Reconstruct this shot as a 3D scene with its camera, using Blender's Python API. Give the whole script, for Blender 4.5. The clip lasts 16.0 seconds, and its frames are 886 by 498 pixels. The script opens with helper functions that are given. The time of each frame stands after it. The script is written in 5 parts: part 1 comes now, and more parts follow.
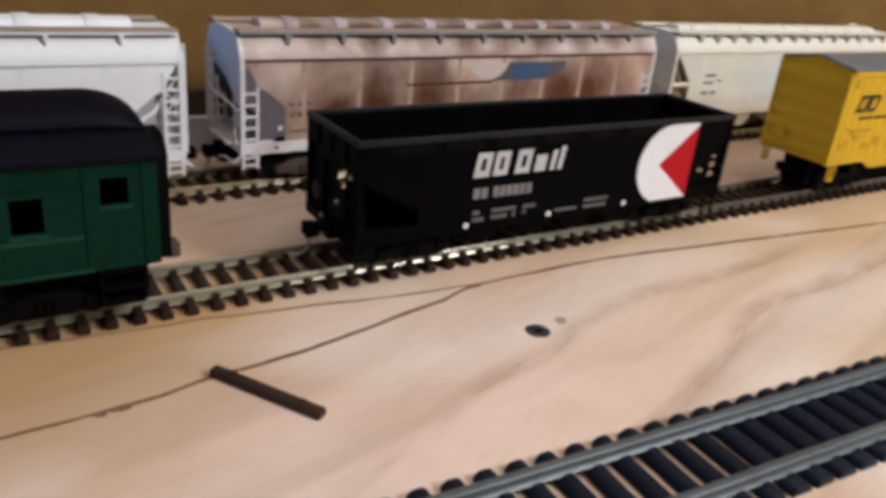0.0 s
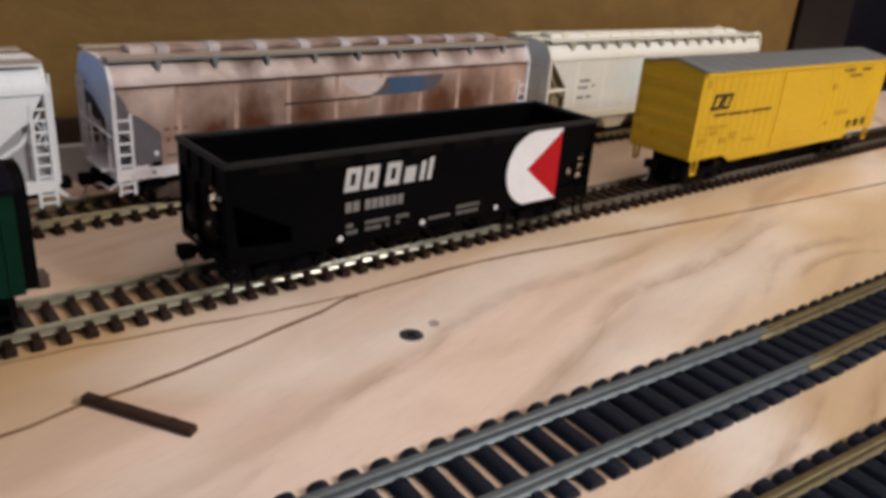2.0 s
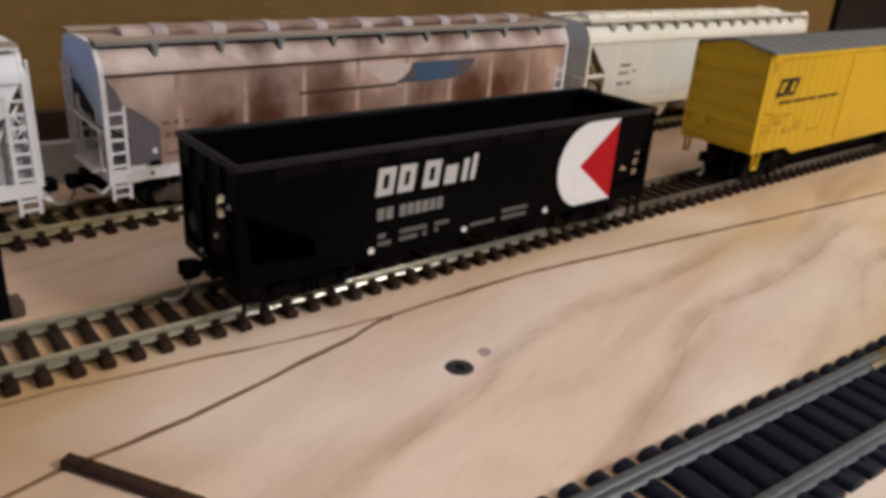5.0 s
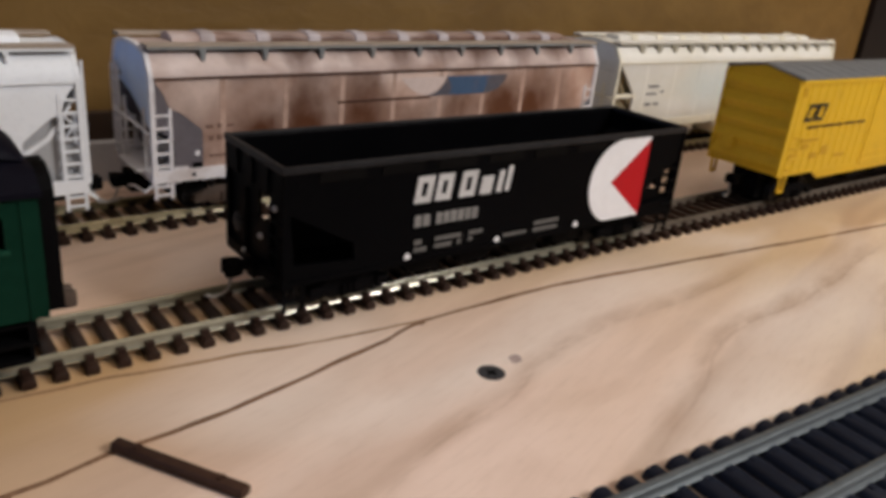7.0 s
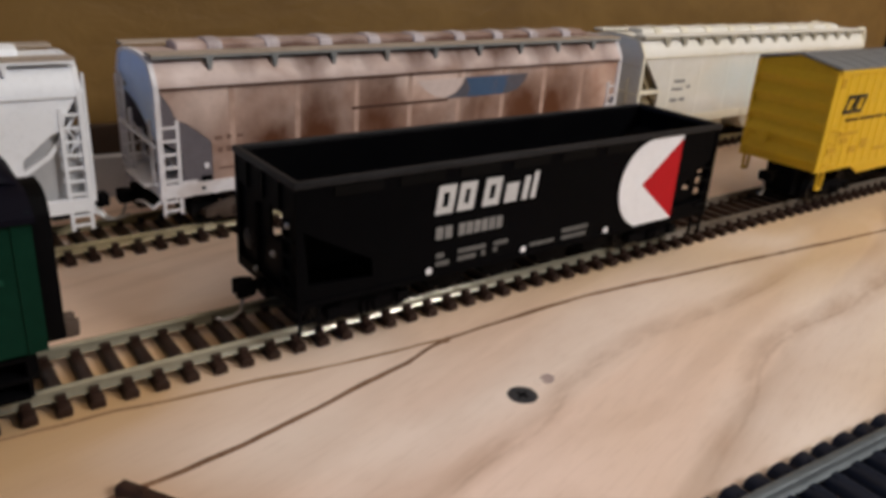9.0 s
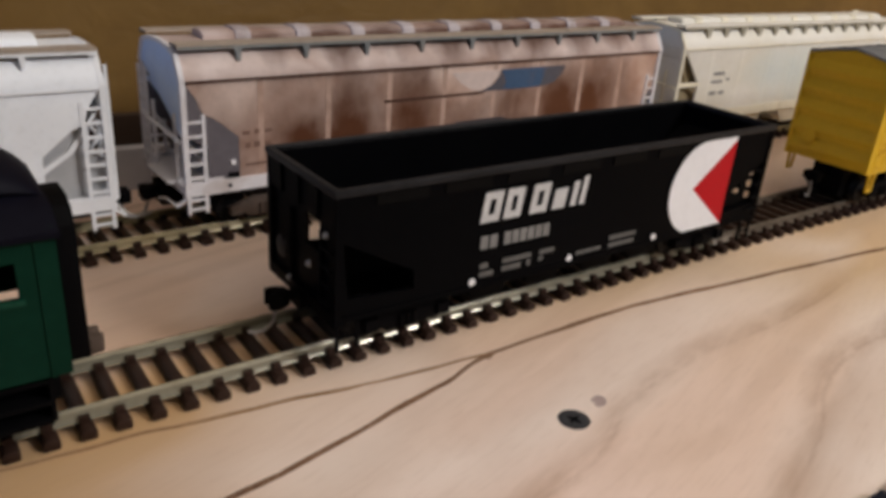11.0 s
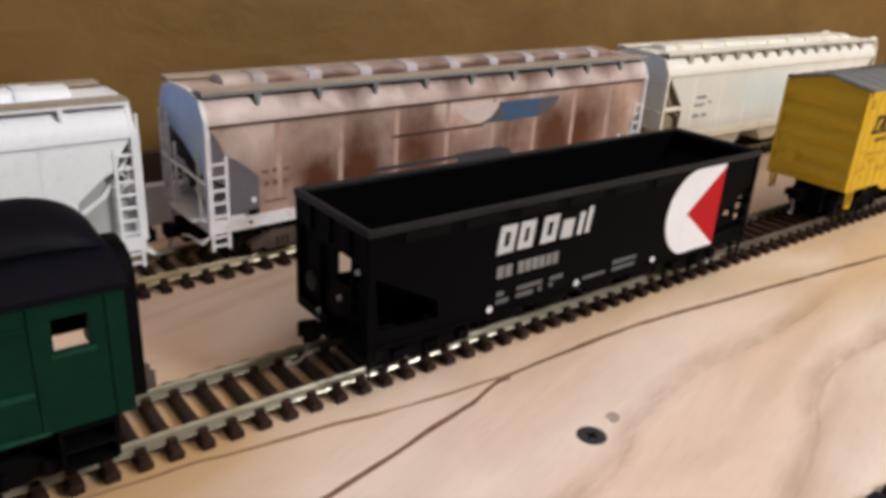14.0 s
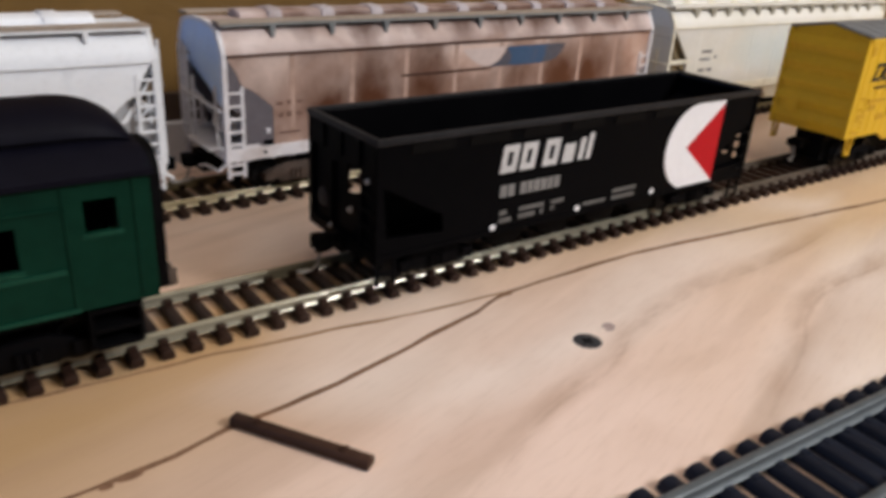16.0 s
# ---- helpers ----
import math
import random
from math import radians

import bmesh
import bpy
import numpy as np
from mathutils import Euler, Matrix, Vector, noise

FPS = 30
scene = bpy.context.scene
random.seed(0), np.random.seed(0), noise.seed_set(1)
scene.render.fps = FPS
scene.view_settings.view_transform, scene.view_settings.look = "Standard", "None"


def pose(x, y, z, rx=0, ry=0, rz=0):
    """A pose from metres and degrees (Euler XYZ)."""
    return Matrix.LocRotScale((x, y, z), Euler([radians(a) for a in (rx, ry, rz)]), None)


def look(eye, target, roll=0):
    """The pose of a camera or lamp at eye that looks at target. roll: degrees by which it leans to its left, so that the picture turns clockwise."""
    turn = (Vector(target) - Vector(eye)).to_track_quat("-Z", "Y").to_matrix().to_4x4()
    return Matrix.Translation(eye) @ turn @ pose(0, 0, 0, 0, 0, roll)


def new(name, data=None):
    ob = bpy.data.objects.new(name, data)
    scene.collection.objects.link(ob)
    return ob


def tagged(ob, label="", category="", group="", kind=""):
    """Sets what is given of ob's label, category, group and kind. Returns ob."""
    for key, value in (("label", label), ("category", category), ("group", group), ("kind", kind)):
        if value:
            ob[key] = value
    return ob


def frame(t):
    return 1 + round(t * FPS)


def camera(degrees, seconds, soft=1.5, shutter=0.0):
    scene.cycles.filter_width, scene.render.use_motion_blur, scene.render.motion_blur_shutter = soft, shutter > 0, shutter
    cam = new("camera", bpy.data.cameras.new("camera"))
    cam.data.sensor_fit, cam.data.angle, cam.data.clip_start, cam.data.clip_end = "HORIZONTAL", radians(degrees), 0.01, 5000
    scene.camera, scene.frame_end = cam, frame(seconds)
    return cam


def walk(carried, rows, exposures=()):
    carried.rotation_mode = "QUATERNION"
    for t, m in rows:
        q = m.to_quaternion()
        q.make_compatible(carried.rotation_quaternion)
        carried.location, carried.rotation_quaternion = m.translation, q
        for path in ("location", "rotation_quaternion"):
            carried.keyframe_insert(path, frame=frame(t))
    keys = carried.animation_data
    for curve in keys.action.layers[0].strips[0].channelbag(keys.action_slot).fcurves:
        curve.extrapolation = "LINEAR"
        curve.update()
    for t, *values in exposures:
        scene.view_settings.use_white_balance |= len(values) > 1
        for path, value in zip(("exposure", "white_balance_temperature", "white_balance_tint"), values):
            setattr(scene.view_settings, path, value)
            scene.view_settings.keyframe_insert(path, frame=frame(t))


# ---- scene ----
cam = camera(59.79, 16.0, soft=4.0, shutter=0.5)

# seconds, eye in millimetres, direction of view, lean in degrees
PATH = [
    (0, (0.5, 2.7, 101.9), (0.4695, 0.7878, -0.3986), 5.97),
    (0.5, (-5.8, -2.6, 103.0), (0.5378, 0.7469, -0.3910), 6.36),
    (1, (-3.2, -8.3, 97.3), (0.5540, 0.7376, -0.3861), 7.09),
    (1.5, (2.8, -13.7, 99.7), (0.5525, 0.7359, -0.3914), 5.85),
    (2, (8.7, -12.6, 107.3), (0.5535, 0.7411, -0.3801), 4.63),
    (2.5, (8.6, -8.7, 105.9), (0.5558, 0.7413, -0.3763), 4.77),
    (3, (9.6, 5.1, 108.1), (0.5606, 0.7377, -0.3762), 4.84),
    (3.5, (13.9, 17.5, 108.3), (0.5589, 0.7383, -0.3775), 4.46),
    (4, (18.8, 26.1, 98.2), (0.5445, 0.7379, -0.3988), 4.00),
    (6.5, (20.2, 18.0, 99.0), (0.5477, 0.7470, -0.3767), 5.02),
    (7, (11.9, 22.0, 97.8), (0.5377, 0.7555, -0.3744), 5.80),
    (7.5, (9.0, 27.9, 98.4), (0.5350, 0.7618, -0.3652), 6.51),
    (8, (13.1, 29.9, 97.7), (0.5330, 0.7621, -0.3675), 4.89),
    (10.5, (19.3, 44.6, 95.6), (0.5108, 0.7629, -0.3963), 3.94),
    (11, (17.9, 49.7, 97.5), (0.5049, 0.7647, -0.4004), 4.54),
    (11.5, (26.5, 53.3, 103.2), (0.5140, 0.7616, -0.3947), 4.02),
    (12, (24.8, 57.8, 102.5), (0.5135, 0.7614, -0.3957), 3.30),
    (12.5, (9.5, 66.9, 95.4), (0.4895, 0.7710, -0.4075), 3.65),
    (13, (6.9, 59.6, 96.2), (0.4999, 0.7739, -0.3889), 3.72),
    (13.5, (1.3, 54.9, 98.1), (0.5280, 0.7601, -0.3789), 4.05),
    (14, (3.7, 46.6, 106.0), (0.5302, 0.7569, -0.3821), 3.51),
    (14.5, (6.6, 39.0, 109.5), (0.5439, 0.7500, -0.3764), 3.26),
    (15, (5.3, 34.1, 104.1), (0.5413, 0.7538, -0.3726), 4.15),
    (15.5, (6.1, 32.6, 97.9), (0.5385, 0.7460, -0.3918), 3.90),
    (16, (-3.1, 32.5, 93.8), (0.5153, 0.7573, -0.4012), 3.79),
]
MM = 0.001
walk(cam, [(t, look(Vector(eye) * MM, Vector(eye) * MM + Vector(way), lean)) for t, eye, way, lean in PATH], [
    (0.0, 0.00, 6250, 10), (1.5, -0.05, 6290, 10), (2.5, -0.20, 6550, 10), (3.5, -0.23, 6660, 10), (4.2, -0.23, 6600, 10), (7.0, -0.21, 6460, 10), (8.2, -0.21, 6470, 10),
    (10.5, -0.21, 6470, 10), (11.0, -0.22, 6480, 10), (12.0, 0.09, 6390, 10), (12.5, 0.16, 6320, 10), (13.0, 0.17, 6280, 10), (14.0, 0.17, 6330, 10), (14.5, 0.18, 6420, 10), (16.0, 0.05, 6230, 10)])

# ---- world, lamps, exposure ----
world = bpy.data.worlds.new("world")
scene.world = world
world.use_nodes = True
world.node_tree.nodes["Background"].inputs[0].default_value = (0.004, 0.004, 0.005, 1)
world.node_tree.nodes["Background"].inputs[1].default_value = 1.0


def area_lamp(name, eye, target, sx, sy, watts, colour):
    data = bpy.data.lights.new(name, "AREA")
    data.shape, data.size, data.size_y, data.energy, data.color = "RECTANGLE", sx, sy, watts, colour
    ob = new(name, data)
    ob.matrix_world = look(eye, target)
    return ob


area_lamp("white_lamp_light", (0.68, -0.495, 0.64), (0.20, 0.18, 0.0), 0.26, 0.26, 8.5, (1.0, 0.95, 0.92))
# broad warm overhead fill, added unseen to lift the shade
area_lamp("warm_fill_light", (0.32, -0.22, 1.55), (0.14, 0.20, 0.0), 1.5, 1.5, 14.4, (1.0, 0.83, 0.63))
# added cool light from the left; no window stands there
area_lamp("cool_side_light", (-1.25, 0.0, 0.75), (0.2, 0.2, 0.05), 0.7, 0.8, 3.8, (0.32, 0.56, 1.0))


# ---- materials ----
def nodes_of(m):
    m.use_nodes = True
    return m.node_tree.nodes, m.node_tree.links


def link_colour(nt, links, fac, a, b):
    mix = nt.new("ShaderNodeMix")
    mix.data_type = "RGBA"
    links.new(fac, mix.inputs["Factor"])
    for k, v in (("A", a), ("B", b)):
        sock = [s for s in mix.inputs if s.name == k and s.type == "RGBA"][0]
        if hasattr(v, "is_linked"):
            links.new(v, sock)
        else:
            sock.default_value = (*v, 1)
    return [s for s in mix.outputs if s.type == "RGBA"][0]


def noise_tex(nt, links, coord, scale, detail=3.0, rough=0.55, stretch=(1, 1, 1), distort=0.0, offset=(0, 0, 0), turn=0.0):
    mp = nt.new("ShaderNodeMapping")
    if turn:
        mp.vector_type = "TEXTURE"
        mp.inputs["Scale"].default_value = tuple(1 / v for v in stretch)
        mp.inputs["Rotation"].default_value = (0, 0, radians(turn))
    else:
        mp.inputs["Scale"].default_value = stretch
    mp.inputs["Location"].default_value = offset
    links.new(coord, mp.inputs["Vector"])
    n = nt.new("ShaderNodeTexNoise")
    n.inputs["Scale"].default_value = scale
    n.inputs["Detail"].default_value = detail
    n.inputs["Roughness"].default_value = rough
    n.inputs["Distortion"].default_value = distort
    links.new(mp.outputs[0], n.inputs["Vector"])
    return n.outputs["Fac"]


def ramp(nt, links, fac, lo, hi):
    r = nt.new("ShaderNodeMapRange")
    r.inputs["From Min"].default_value, r.inputs["From Max"].default_value = lo, hi
    links.new(fac, r.inputs["Value"])
    return r.outputs["Result"]


def maths(nt, links, op, a, b):
    n = nt.new("ShaderNodeMath")
    n.operation = op
    for k, v in enumerate((a, b)):
        if hasattr(v, "is_linked"):
            links.new(v, n.inputs[k])
        else:
            n.inputs[k].default_value = v
    return n.outputs[0]


def surface(name, colour, rough=0.5, metal=0.0, wear=0.12, grain=400.0, dirt=None, dirt_amount=0.0, dirt_scale=40.0,
            bump=0.02, spec=0.5, by_piece=0.0, coat=0.0, stretch=(1, 1, 1), vary=0.1):
    """Paint, plastic or metal: fine grain, larger blotches, optional dirt, a little relief."""
    m = bpy.data.materials.new(name)
    nt, links = nodes_of(m)
    bsdf = nt["Principled BSDF"]
    co = nt.new("ShaderNodeTexCoord").outputs["Object"]
    fine = noise_tex(nt, links, co, grain, 4, 0.6)
    big = noise_tex(nt, links, co, grain / 9, 3, 0.5, offset=(3.1, 1.7, 0.4))
    dark = tuple(c * (1 - wear) for c in colour)
    light = tuple(min(1, c * (1 + wear) + wear * 0.01) for c in colour)
    fac = maths(nt, links, "ADD", maths(nt, links, "MULTIPLY", fine, 0.5), maths(nt, links, "MULTIPLY", big, 0.5))
    col = link_colour(nt, links, ramp(nt, links, fac, 0.3, 0.7), dark, light)
    if dirt is not None:
        d = noise_tex(nt, links, co, dirt_scale, 5, 0.6, stretch, 0.6, (7.3, 2.2, 5.1))
        col = link_colour(nt, links, maths(nt, links, "MULTIPLY", ramp(nt, links, d, 0.62 - 0.35 * dirt_amount, 0.75), min(1, 0.4 + dirt_amount)), col, dirt)
    if by_piece:
        info = nt.new("ShaderNodeObjectInfo").outputs["Random"]
        col = link_colour(nt, links, maths(nt, links, "MULTIPLY", info, by_piece), col, tuple(min(1, c * 1.9 + 0.01) for c in colour))
    links.new(col, bsdf.inputs["Base Color"])
    rr = nt.new("ShaderNodeMapRange")
    rr.inputs["To Min"].default_value, rr.inputs["To Max"].default_value = max(0.05, rough - vary), min(1, rough + vary)
    links.new(big, rr.inputs["Value"])
    links.new(rr.outputs[0], bsdf.inputs["Roughness"])
    bsdf.inputs["Metallic"].default_value = metal
    bsdf.inputs["Specular IOR Level"].default_value = spec
    bsdf.inputs["Coat Weight"].default_value = coat
    if bump:
        bn = nt.new("ShaderNodeBump")
        bn.inputs["Strength"].default_value = bump * 5
        bn.inputs["Distance"].default_value = 0.0002
        links.new(fine, bn.inputs["Height"])
        links.new(bn.outputs[0], bsdf.inputs["Normal"])
    return m


# soft brown figure lines in the veneer: a run of x, y, its half width, its depth of colour
STREAKS = (([(62, 116), (90, 129), (118, 138), (136, 148), (200, 159), (255, 168)], 5.2, 0.44),
           ([(138, 110), (165, 121), (190, 135), (250, 144), (335, 166)], 6.0, 0.52),
           ([(250, 120), (284, 133), (317, 134), (360, 128)], 5.5, 0.55),
           ([(272, 118), (300, 124), (330, 119)], 3.0, 0.5),
           ([(150, 57), (178, 62), (200, 69)], 3.5, 0.6),
           ([(196, 55), (220, 63), (240, 66)], 3.5, 0.6))


def plywood():
    """Pale rotary-cut veneer: broad wavy figure along the sheet, fine pores, pinkish and yellowish zones."""
    m = bpy.data.materials.new("plywood")
    nt, links = nodes_of(m)
    bsdf = nt["Principled BSDF"]
    co = nt.new("ShaderNodeTexCoord").outputs["Object"]
    sep = nt.new("ShaderNodeSeparateXYZ")
    links.new(co, sep.inputs[0])
    zone = noise_tex(nt, links, co, 9.0, 3, 0.5, (0.6, 1.4, 1), 0.4, (0.62, 0.1, 0), 18)
    # pink in the middle of the sheet and behind the middle track, yellow round it
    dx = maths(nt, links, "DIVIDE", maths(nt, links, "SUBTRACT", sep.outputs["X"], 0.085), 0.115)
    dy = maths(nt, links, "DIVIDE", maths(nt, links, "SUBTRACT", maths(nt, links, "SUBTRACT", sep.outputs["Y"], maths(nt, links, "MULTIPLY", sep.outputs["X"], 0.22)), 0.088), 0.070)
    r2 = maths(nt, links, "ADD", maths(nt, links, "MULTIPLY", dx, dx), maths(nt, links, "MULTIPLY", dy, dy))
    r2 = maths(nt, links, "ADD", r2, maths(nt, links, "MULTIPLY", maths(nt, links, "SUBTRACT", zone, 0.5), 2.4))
    # the yellow pales to straw towards the far end
    yellow_tone = link_colour(nt, links, ramp(nt, links, sep.outputs["X"], 0.05, 0.19), (0.530, 0.343, 0.174), (0.645, 0.470, 0.297))
    base = link_colour(nt, links, maths(nt, links, "MAXIMUM", ramp(nt, links, r2, 1.7, 0.1), maths(nt, links, "MULTIPLY", ramp(nt, links, maths(nt, links, "SUBTRACT", sep.outputs["Y"], maths(nt, links, "MULTIPLY", sep.outputs["X"], 0.06)), 0.195, 0.212), 0.60)), yellow_tone, (0.885, 0.695, 0.600))
    warp = noise_tex(nt, links, co, 7.0, 2, 0.45, (0.30, 1.9, 1), 0.7, (1.7, 0.45, 0), 18)
    bands = nt.new("ShaderNodeMath")
    bands.operation = "SINE"
    links.new(maths(nt, links, "MULTIPLY", warp, 46.0), bands.inputs[0])
    figure = ramp(nt, links, bands.outputs[0], 0.1, 1.0)
    gate = ramp(nt, links, noise_tex(nt, links, co, 9.0, 2, 0.5, (0.5, 1.6, 1), 0.3, (4.2, 3.3, 0), 18), 0.40, 0.66)
    col = link_colour(nt, links, maths(nt, links, "MULTIPLY", maths(nt, links, "MULTIPLY", figure, gate), 0.62), base, (0.40, 0.255, 0.16))
    haze = ramp(nt, links, noise_tex(nt, links, co, 22.0, 3, 0.5, (0.30, 1.8, 1), 0.8, (9.0, 1.1, 0), 18), 0.48, 0.74)
    col = link_colour(nt, links, maths(nt, links, "MULTIPLY", haze, 0.32), col, (0.46, 0.31, 0.20))
    pale = ramp(nt, links, noise_tex(nt, links, co, 14.0, 2, 0.5, (0.5, 1.2, 1), 0.5, (2.0, 7.1, 0), 18), 0.50, 0.72)
    col = link_colour(nt, links, maths(nt, links, "MULTIPLY", pale, 0.75), col, (0.90, 0.805, 0.74))
    wob = noise_tex(nt, links, co, 30.0, 4, 0.55, (0.6, 1.2, 1), 0.5, (5.5, 0.4, 0), 18)
    soft = noise_tex(nt, links, co, 75.0, 5, 0.65, (0.35, 1.2, 1), 0.4, (1.5, 6.4, 0), 18)
    for line, wide, deep in (STREAKS):
        bend = nt.new("ShaderNodeFloatCurve")
        cv = bend.mapping.curves[0]
        x0, x1 = line[0][0], line[-1][0]
        pts = [((a - x0) / (x1 - x0), b / 200.0) for a, b in line]
        cv.points[0].location, cv.points[1].location = pts[0], pts[-1]
        for p in pts[1:-1]:
            cv.points.new(*p)
        bend.mapping.update()
        u = maths(nt, links, "DIVIDE", maths(nt, links, "SUBTRACT", sep.outputs["X"], x0 * 0.001), (x1 - x0) * 0.001)
        links.new(u, bend.inputs["Value"])
        off = maths(nt, links, "SUBTRACT", sep.outputs["Y"], maths(nt, links, "MULTIPLY", bend.outputs["Value"], 0.2))
        off = maths(nt, links, "ADD", off, maths(nt, links, "MULTIPLY", maths(nt, links, "SUBTRACT", wob, 0.5), 0.007))
        near = ramp(nt, links, maths(nt, links, "ABSOLUTE", off, 0.0), wide * 0.001, 0.0)
        ends = maths(nt, links, "MULTIPLY", ramp(nt, links, u, -0.12, 0.12), ramp(nt, links, u, 1.12, 0.88))
        amount = maths(nt, links, "MULTIPLY", maths(nt, links, "MULTIPLY", near, ends), maths(nt, links, "MULTIPLY", ramp(nt, links, soft, 0.30, 0.66), deep * 1.3))
        col = link_colour(nt, links, amount, col, (0.36, 0.22, 0.13))
        # a thin darker growth line along one flank
        flank = ramp(nt, links, maths(nt, links, "ABSOLUTE", maths(nt, links, "ADD", off, wide * 0.0003), 0.0), 0.0011, 0.0)
        vein = maths(nt, links, "MULTIPLY", maths(nt, links, "MULTIPLY", flank, ends), maths(nt, links, "MULTIPLY", ramp(nt, links, soft, 0.38, 0.60), deep * 0.95))
        col = link_colour(nt, links, vein, col, (0.33, 0.20, 0.12))
    mottle = noise_tex(nt, links, co, 48.0, 4, 0.6, (0.55, 1.1, 1), 0.5, (3.3, 2.6, 0), 18)
    col = link_colour(nt, links, maths(nt, links, "MULTIPLY", ramp(nt, links, mottle, 0.46, 0.72), 0.22), col, (0.55, 0.375, 0.27))
    pores = noise_tex(nt, links, co, 900.0, 3, 0.6, (0.12, 1, 1), 0, (0, 0, 0), 18)
    col = link_colour(nt, links, maths(nt, links, "MULTIPLY", ramp(nt, links, pores, 0.5, 0.8), 0.18), col, (0.40, 0.26, 0.16))
    links.new(col, bsdf.inputs["Base Color"])
    bsdf.inputs["Roughness"].default_value = 0.55
    bsdf.inputs["Specular IOR Level"].default_value = 0.35
    bn = nt.new("ShaderNodeBump")
    bn.inputs["Strength"].default_value, bn.inputs["Distance"].default_value = 0.25, 0.0002
    links.new(pores, bn.inputs["Height"])
    links.new(bn.outputs[0], bsdf.inputs["Normal"])
    return m


def panelling():
    """Varnished honey-brown wall board with upright grain."""
    m = bpy.data.materials.new("wall_panelling")
    nt, links = nodes_of(m)
    bsdf = nt["Principled BSDF"]
    co = nt.new("ShaderNodeTexCoord").outputs["Object"]
    a = noise_tex(nt, links, co, 14.0, 4, 0.6, (0.8, 1.0, 1.0), 0.6)
    b = noise_tex(nt, links, co, 75.0, 4, 0.6, (0.7, 1.0, 1.1), 0.5, (2, 5, 1))
    fac = maths(nt, links, "ADD", maths(nt, links, "MULTIPLY", a, 0.6), maths(nt, links, "MULTIPLY", b, 0.4))
    links.new(link_colour(nt, links, ramp(nt, links, fac, 0.3, 0.7), (0.134, 0.072, 0.0180), (0.224, 0.131, 0.0370)), bsdf.inputs["Base Color"])
    bsdf.inputs["Roughness"].default_value = 0.42
    bn = nt.new("ShaderNodeBump")
    bn.inputs["Strength"].default_value, bn.inputs["Distance"].default_value = 0.5, 0.0012
    links.new(b, bn.inputs["Height"])
    links.new(bn.outputs[0], bsdf.inputs["Normal"])
    return m


def weathered(name, paint, rust, amount, pale, seed, clouds=(), fade=None, streaky=0.15):
    """Light paint under airbrushed rust dust: soft upright clouds between the panel seams, pale bloom near the top."""
    m = bpy.data.materials.new(name)
    nt, links = nodes_of(m)
    bsdf = nt["Principled BSDF"]
    co = nt.new("ShaderNodeTexCoord").outputs["Object"]
    cloud = noise_tex(nt, links, co, 34.0, 3, 0.5, (1.0, 1.0, 0.8), 0.4, (seed, 1.3, 0.7))
    streak = noise_tex(nt, links, co, 90.0, 3, 0.6, (1.0, 1.0, 0.18), 0.2, (seed, 4.0, 2.0))
    fine = noise_tex(nt, links, co, 700.0, 3, 0.6)
    sep = nt.new("ShaderNodeSeparateXYZ")
    links.new(co, sep.inputs[0])
    bay = maths(nt, links, "FRACT", maths(nt, links, "MULTIPLY", maths(nt, links, "ADD", sep.outputs["X"], 0.2148), 1 / 0.0224), 0.0)
    middle = maths(nt, links, "SINE", maths(nt, links, "MULTIPLY", bay, math.pi), 0.0)
    f = maths(nt, links, "ADD", maths(nt, links, "MULTIPLY", cloud, 1.0 - streaky), maths(nt, links, "MULTIPLY", streak, streaky))
    f = maths(nt, links, "ADD", f, maths(nt, links, "MULTIPLY", maths(nt, links, "SUBTRACT", middle, 0.6), 0.16 * amount))
    low = ramp(nt, links, sep.outputs["Z"], 0.050, 0.018)
    f = maths(nt, links, "ADD", f, maths(nt, links, "MULTIPLY", maths(nt, links, "SUBTRACT", low, 0.5), 0.22 * amount))
    grit = noise_tex(nt, links, co, 260.0, 4, 0.65, (1, 1, 0.6), 0.3, (seed, 8.0, 1.0))
    f = maths(nt, links, "ADD", f, maths(nt, links, "MULTIPLY", maths(nt, links, "SUBTRACT", grit, 0.5), 0.22))
    def blot(cx, cz, rx, rz):
        dx = maths(nt, links, "DIVIDE", maths(nt, links, "SUBTRACT", sep.outputs["X"], cx * 0.001), rx * 0.001)
        dz = maths(nt, links, "DIVIDE", maths(nt, links, "SUBTRACT", sep.outputs["Z"], cz * 0.001), rz * 0.001)
        r2 = maths(nt, links, "ADD", maths(nt, links, "MULTIPLY", dx, dx), maths(nt, links, "MULTIPLY", dz, dz))
        return ramp(nt, links, maths(nt, links, "ADD", r2, maths(nt, links, "MULTIPLY", maths(nt, links, "SUBTRACT", cloud, 0.5), 2.2)), 1.5, -0.1)
    for cx, cz, rx, rz, gain in clouds:
        f = maths(nt, links, "ADD", f, maths(nt, links, "MULTIPLY", blot(cx, cz, rx, rz), gain))
    rusty = maths(nt, links, "MULTIPLY", ramp(nt, links, f, 0.54 - 0.28 * amount, 0.98 - 0.14 * amount), min(1.0, 0.15 + amount))
    base = link_colour(nt, links, ramp(nt, links, noise_tex(nt, links, co, 40.0, 3, 0.5, (1, 1, 1), 0.5, (seed + 5, 0, 3)), 0.35, 0.65), paint, pale)
    col = link_colour(nt, links, rusty, base, rust)
    if fade:
        col = link_colour(nt, links, maths(nt, links, "MULTIPLY", blot(*fade[:4]), 0.8), col, fade[4])
    col = link_colour(nt, links, maths(nt, links, "MULTIPLY", ramp(nt, links, fine, 0.5, 0.8), 0.15), col, tuple(c * 0.5 for c in rust))
    links.new(col, bsdf.inputs["Base Color"])
    bsdf.inputs["Roughness"].default_value = 0.55
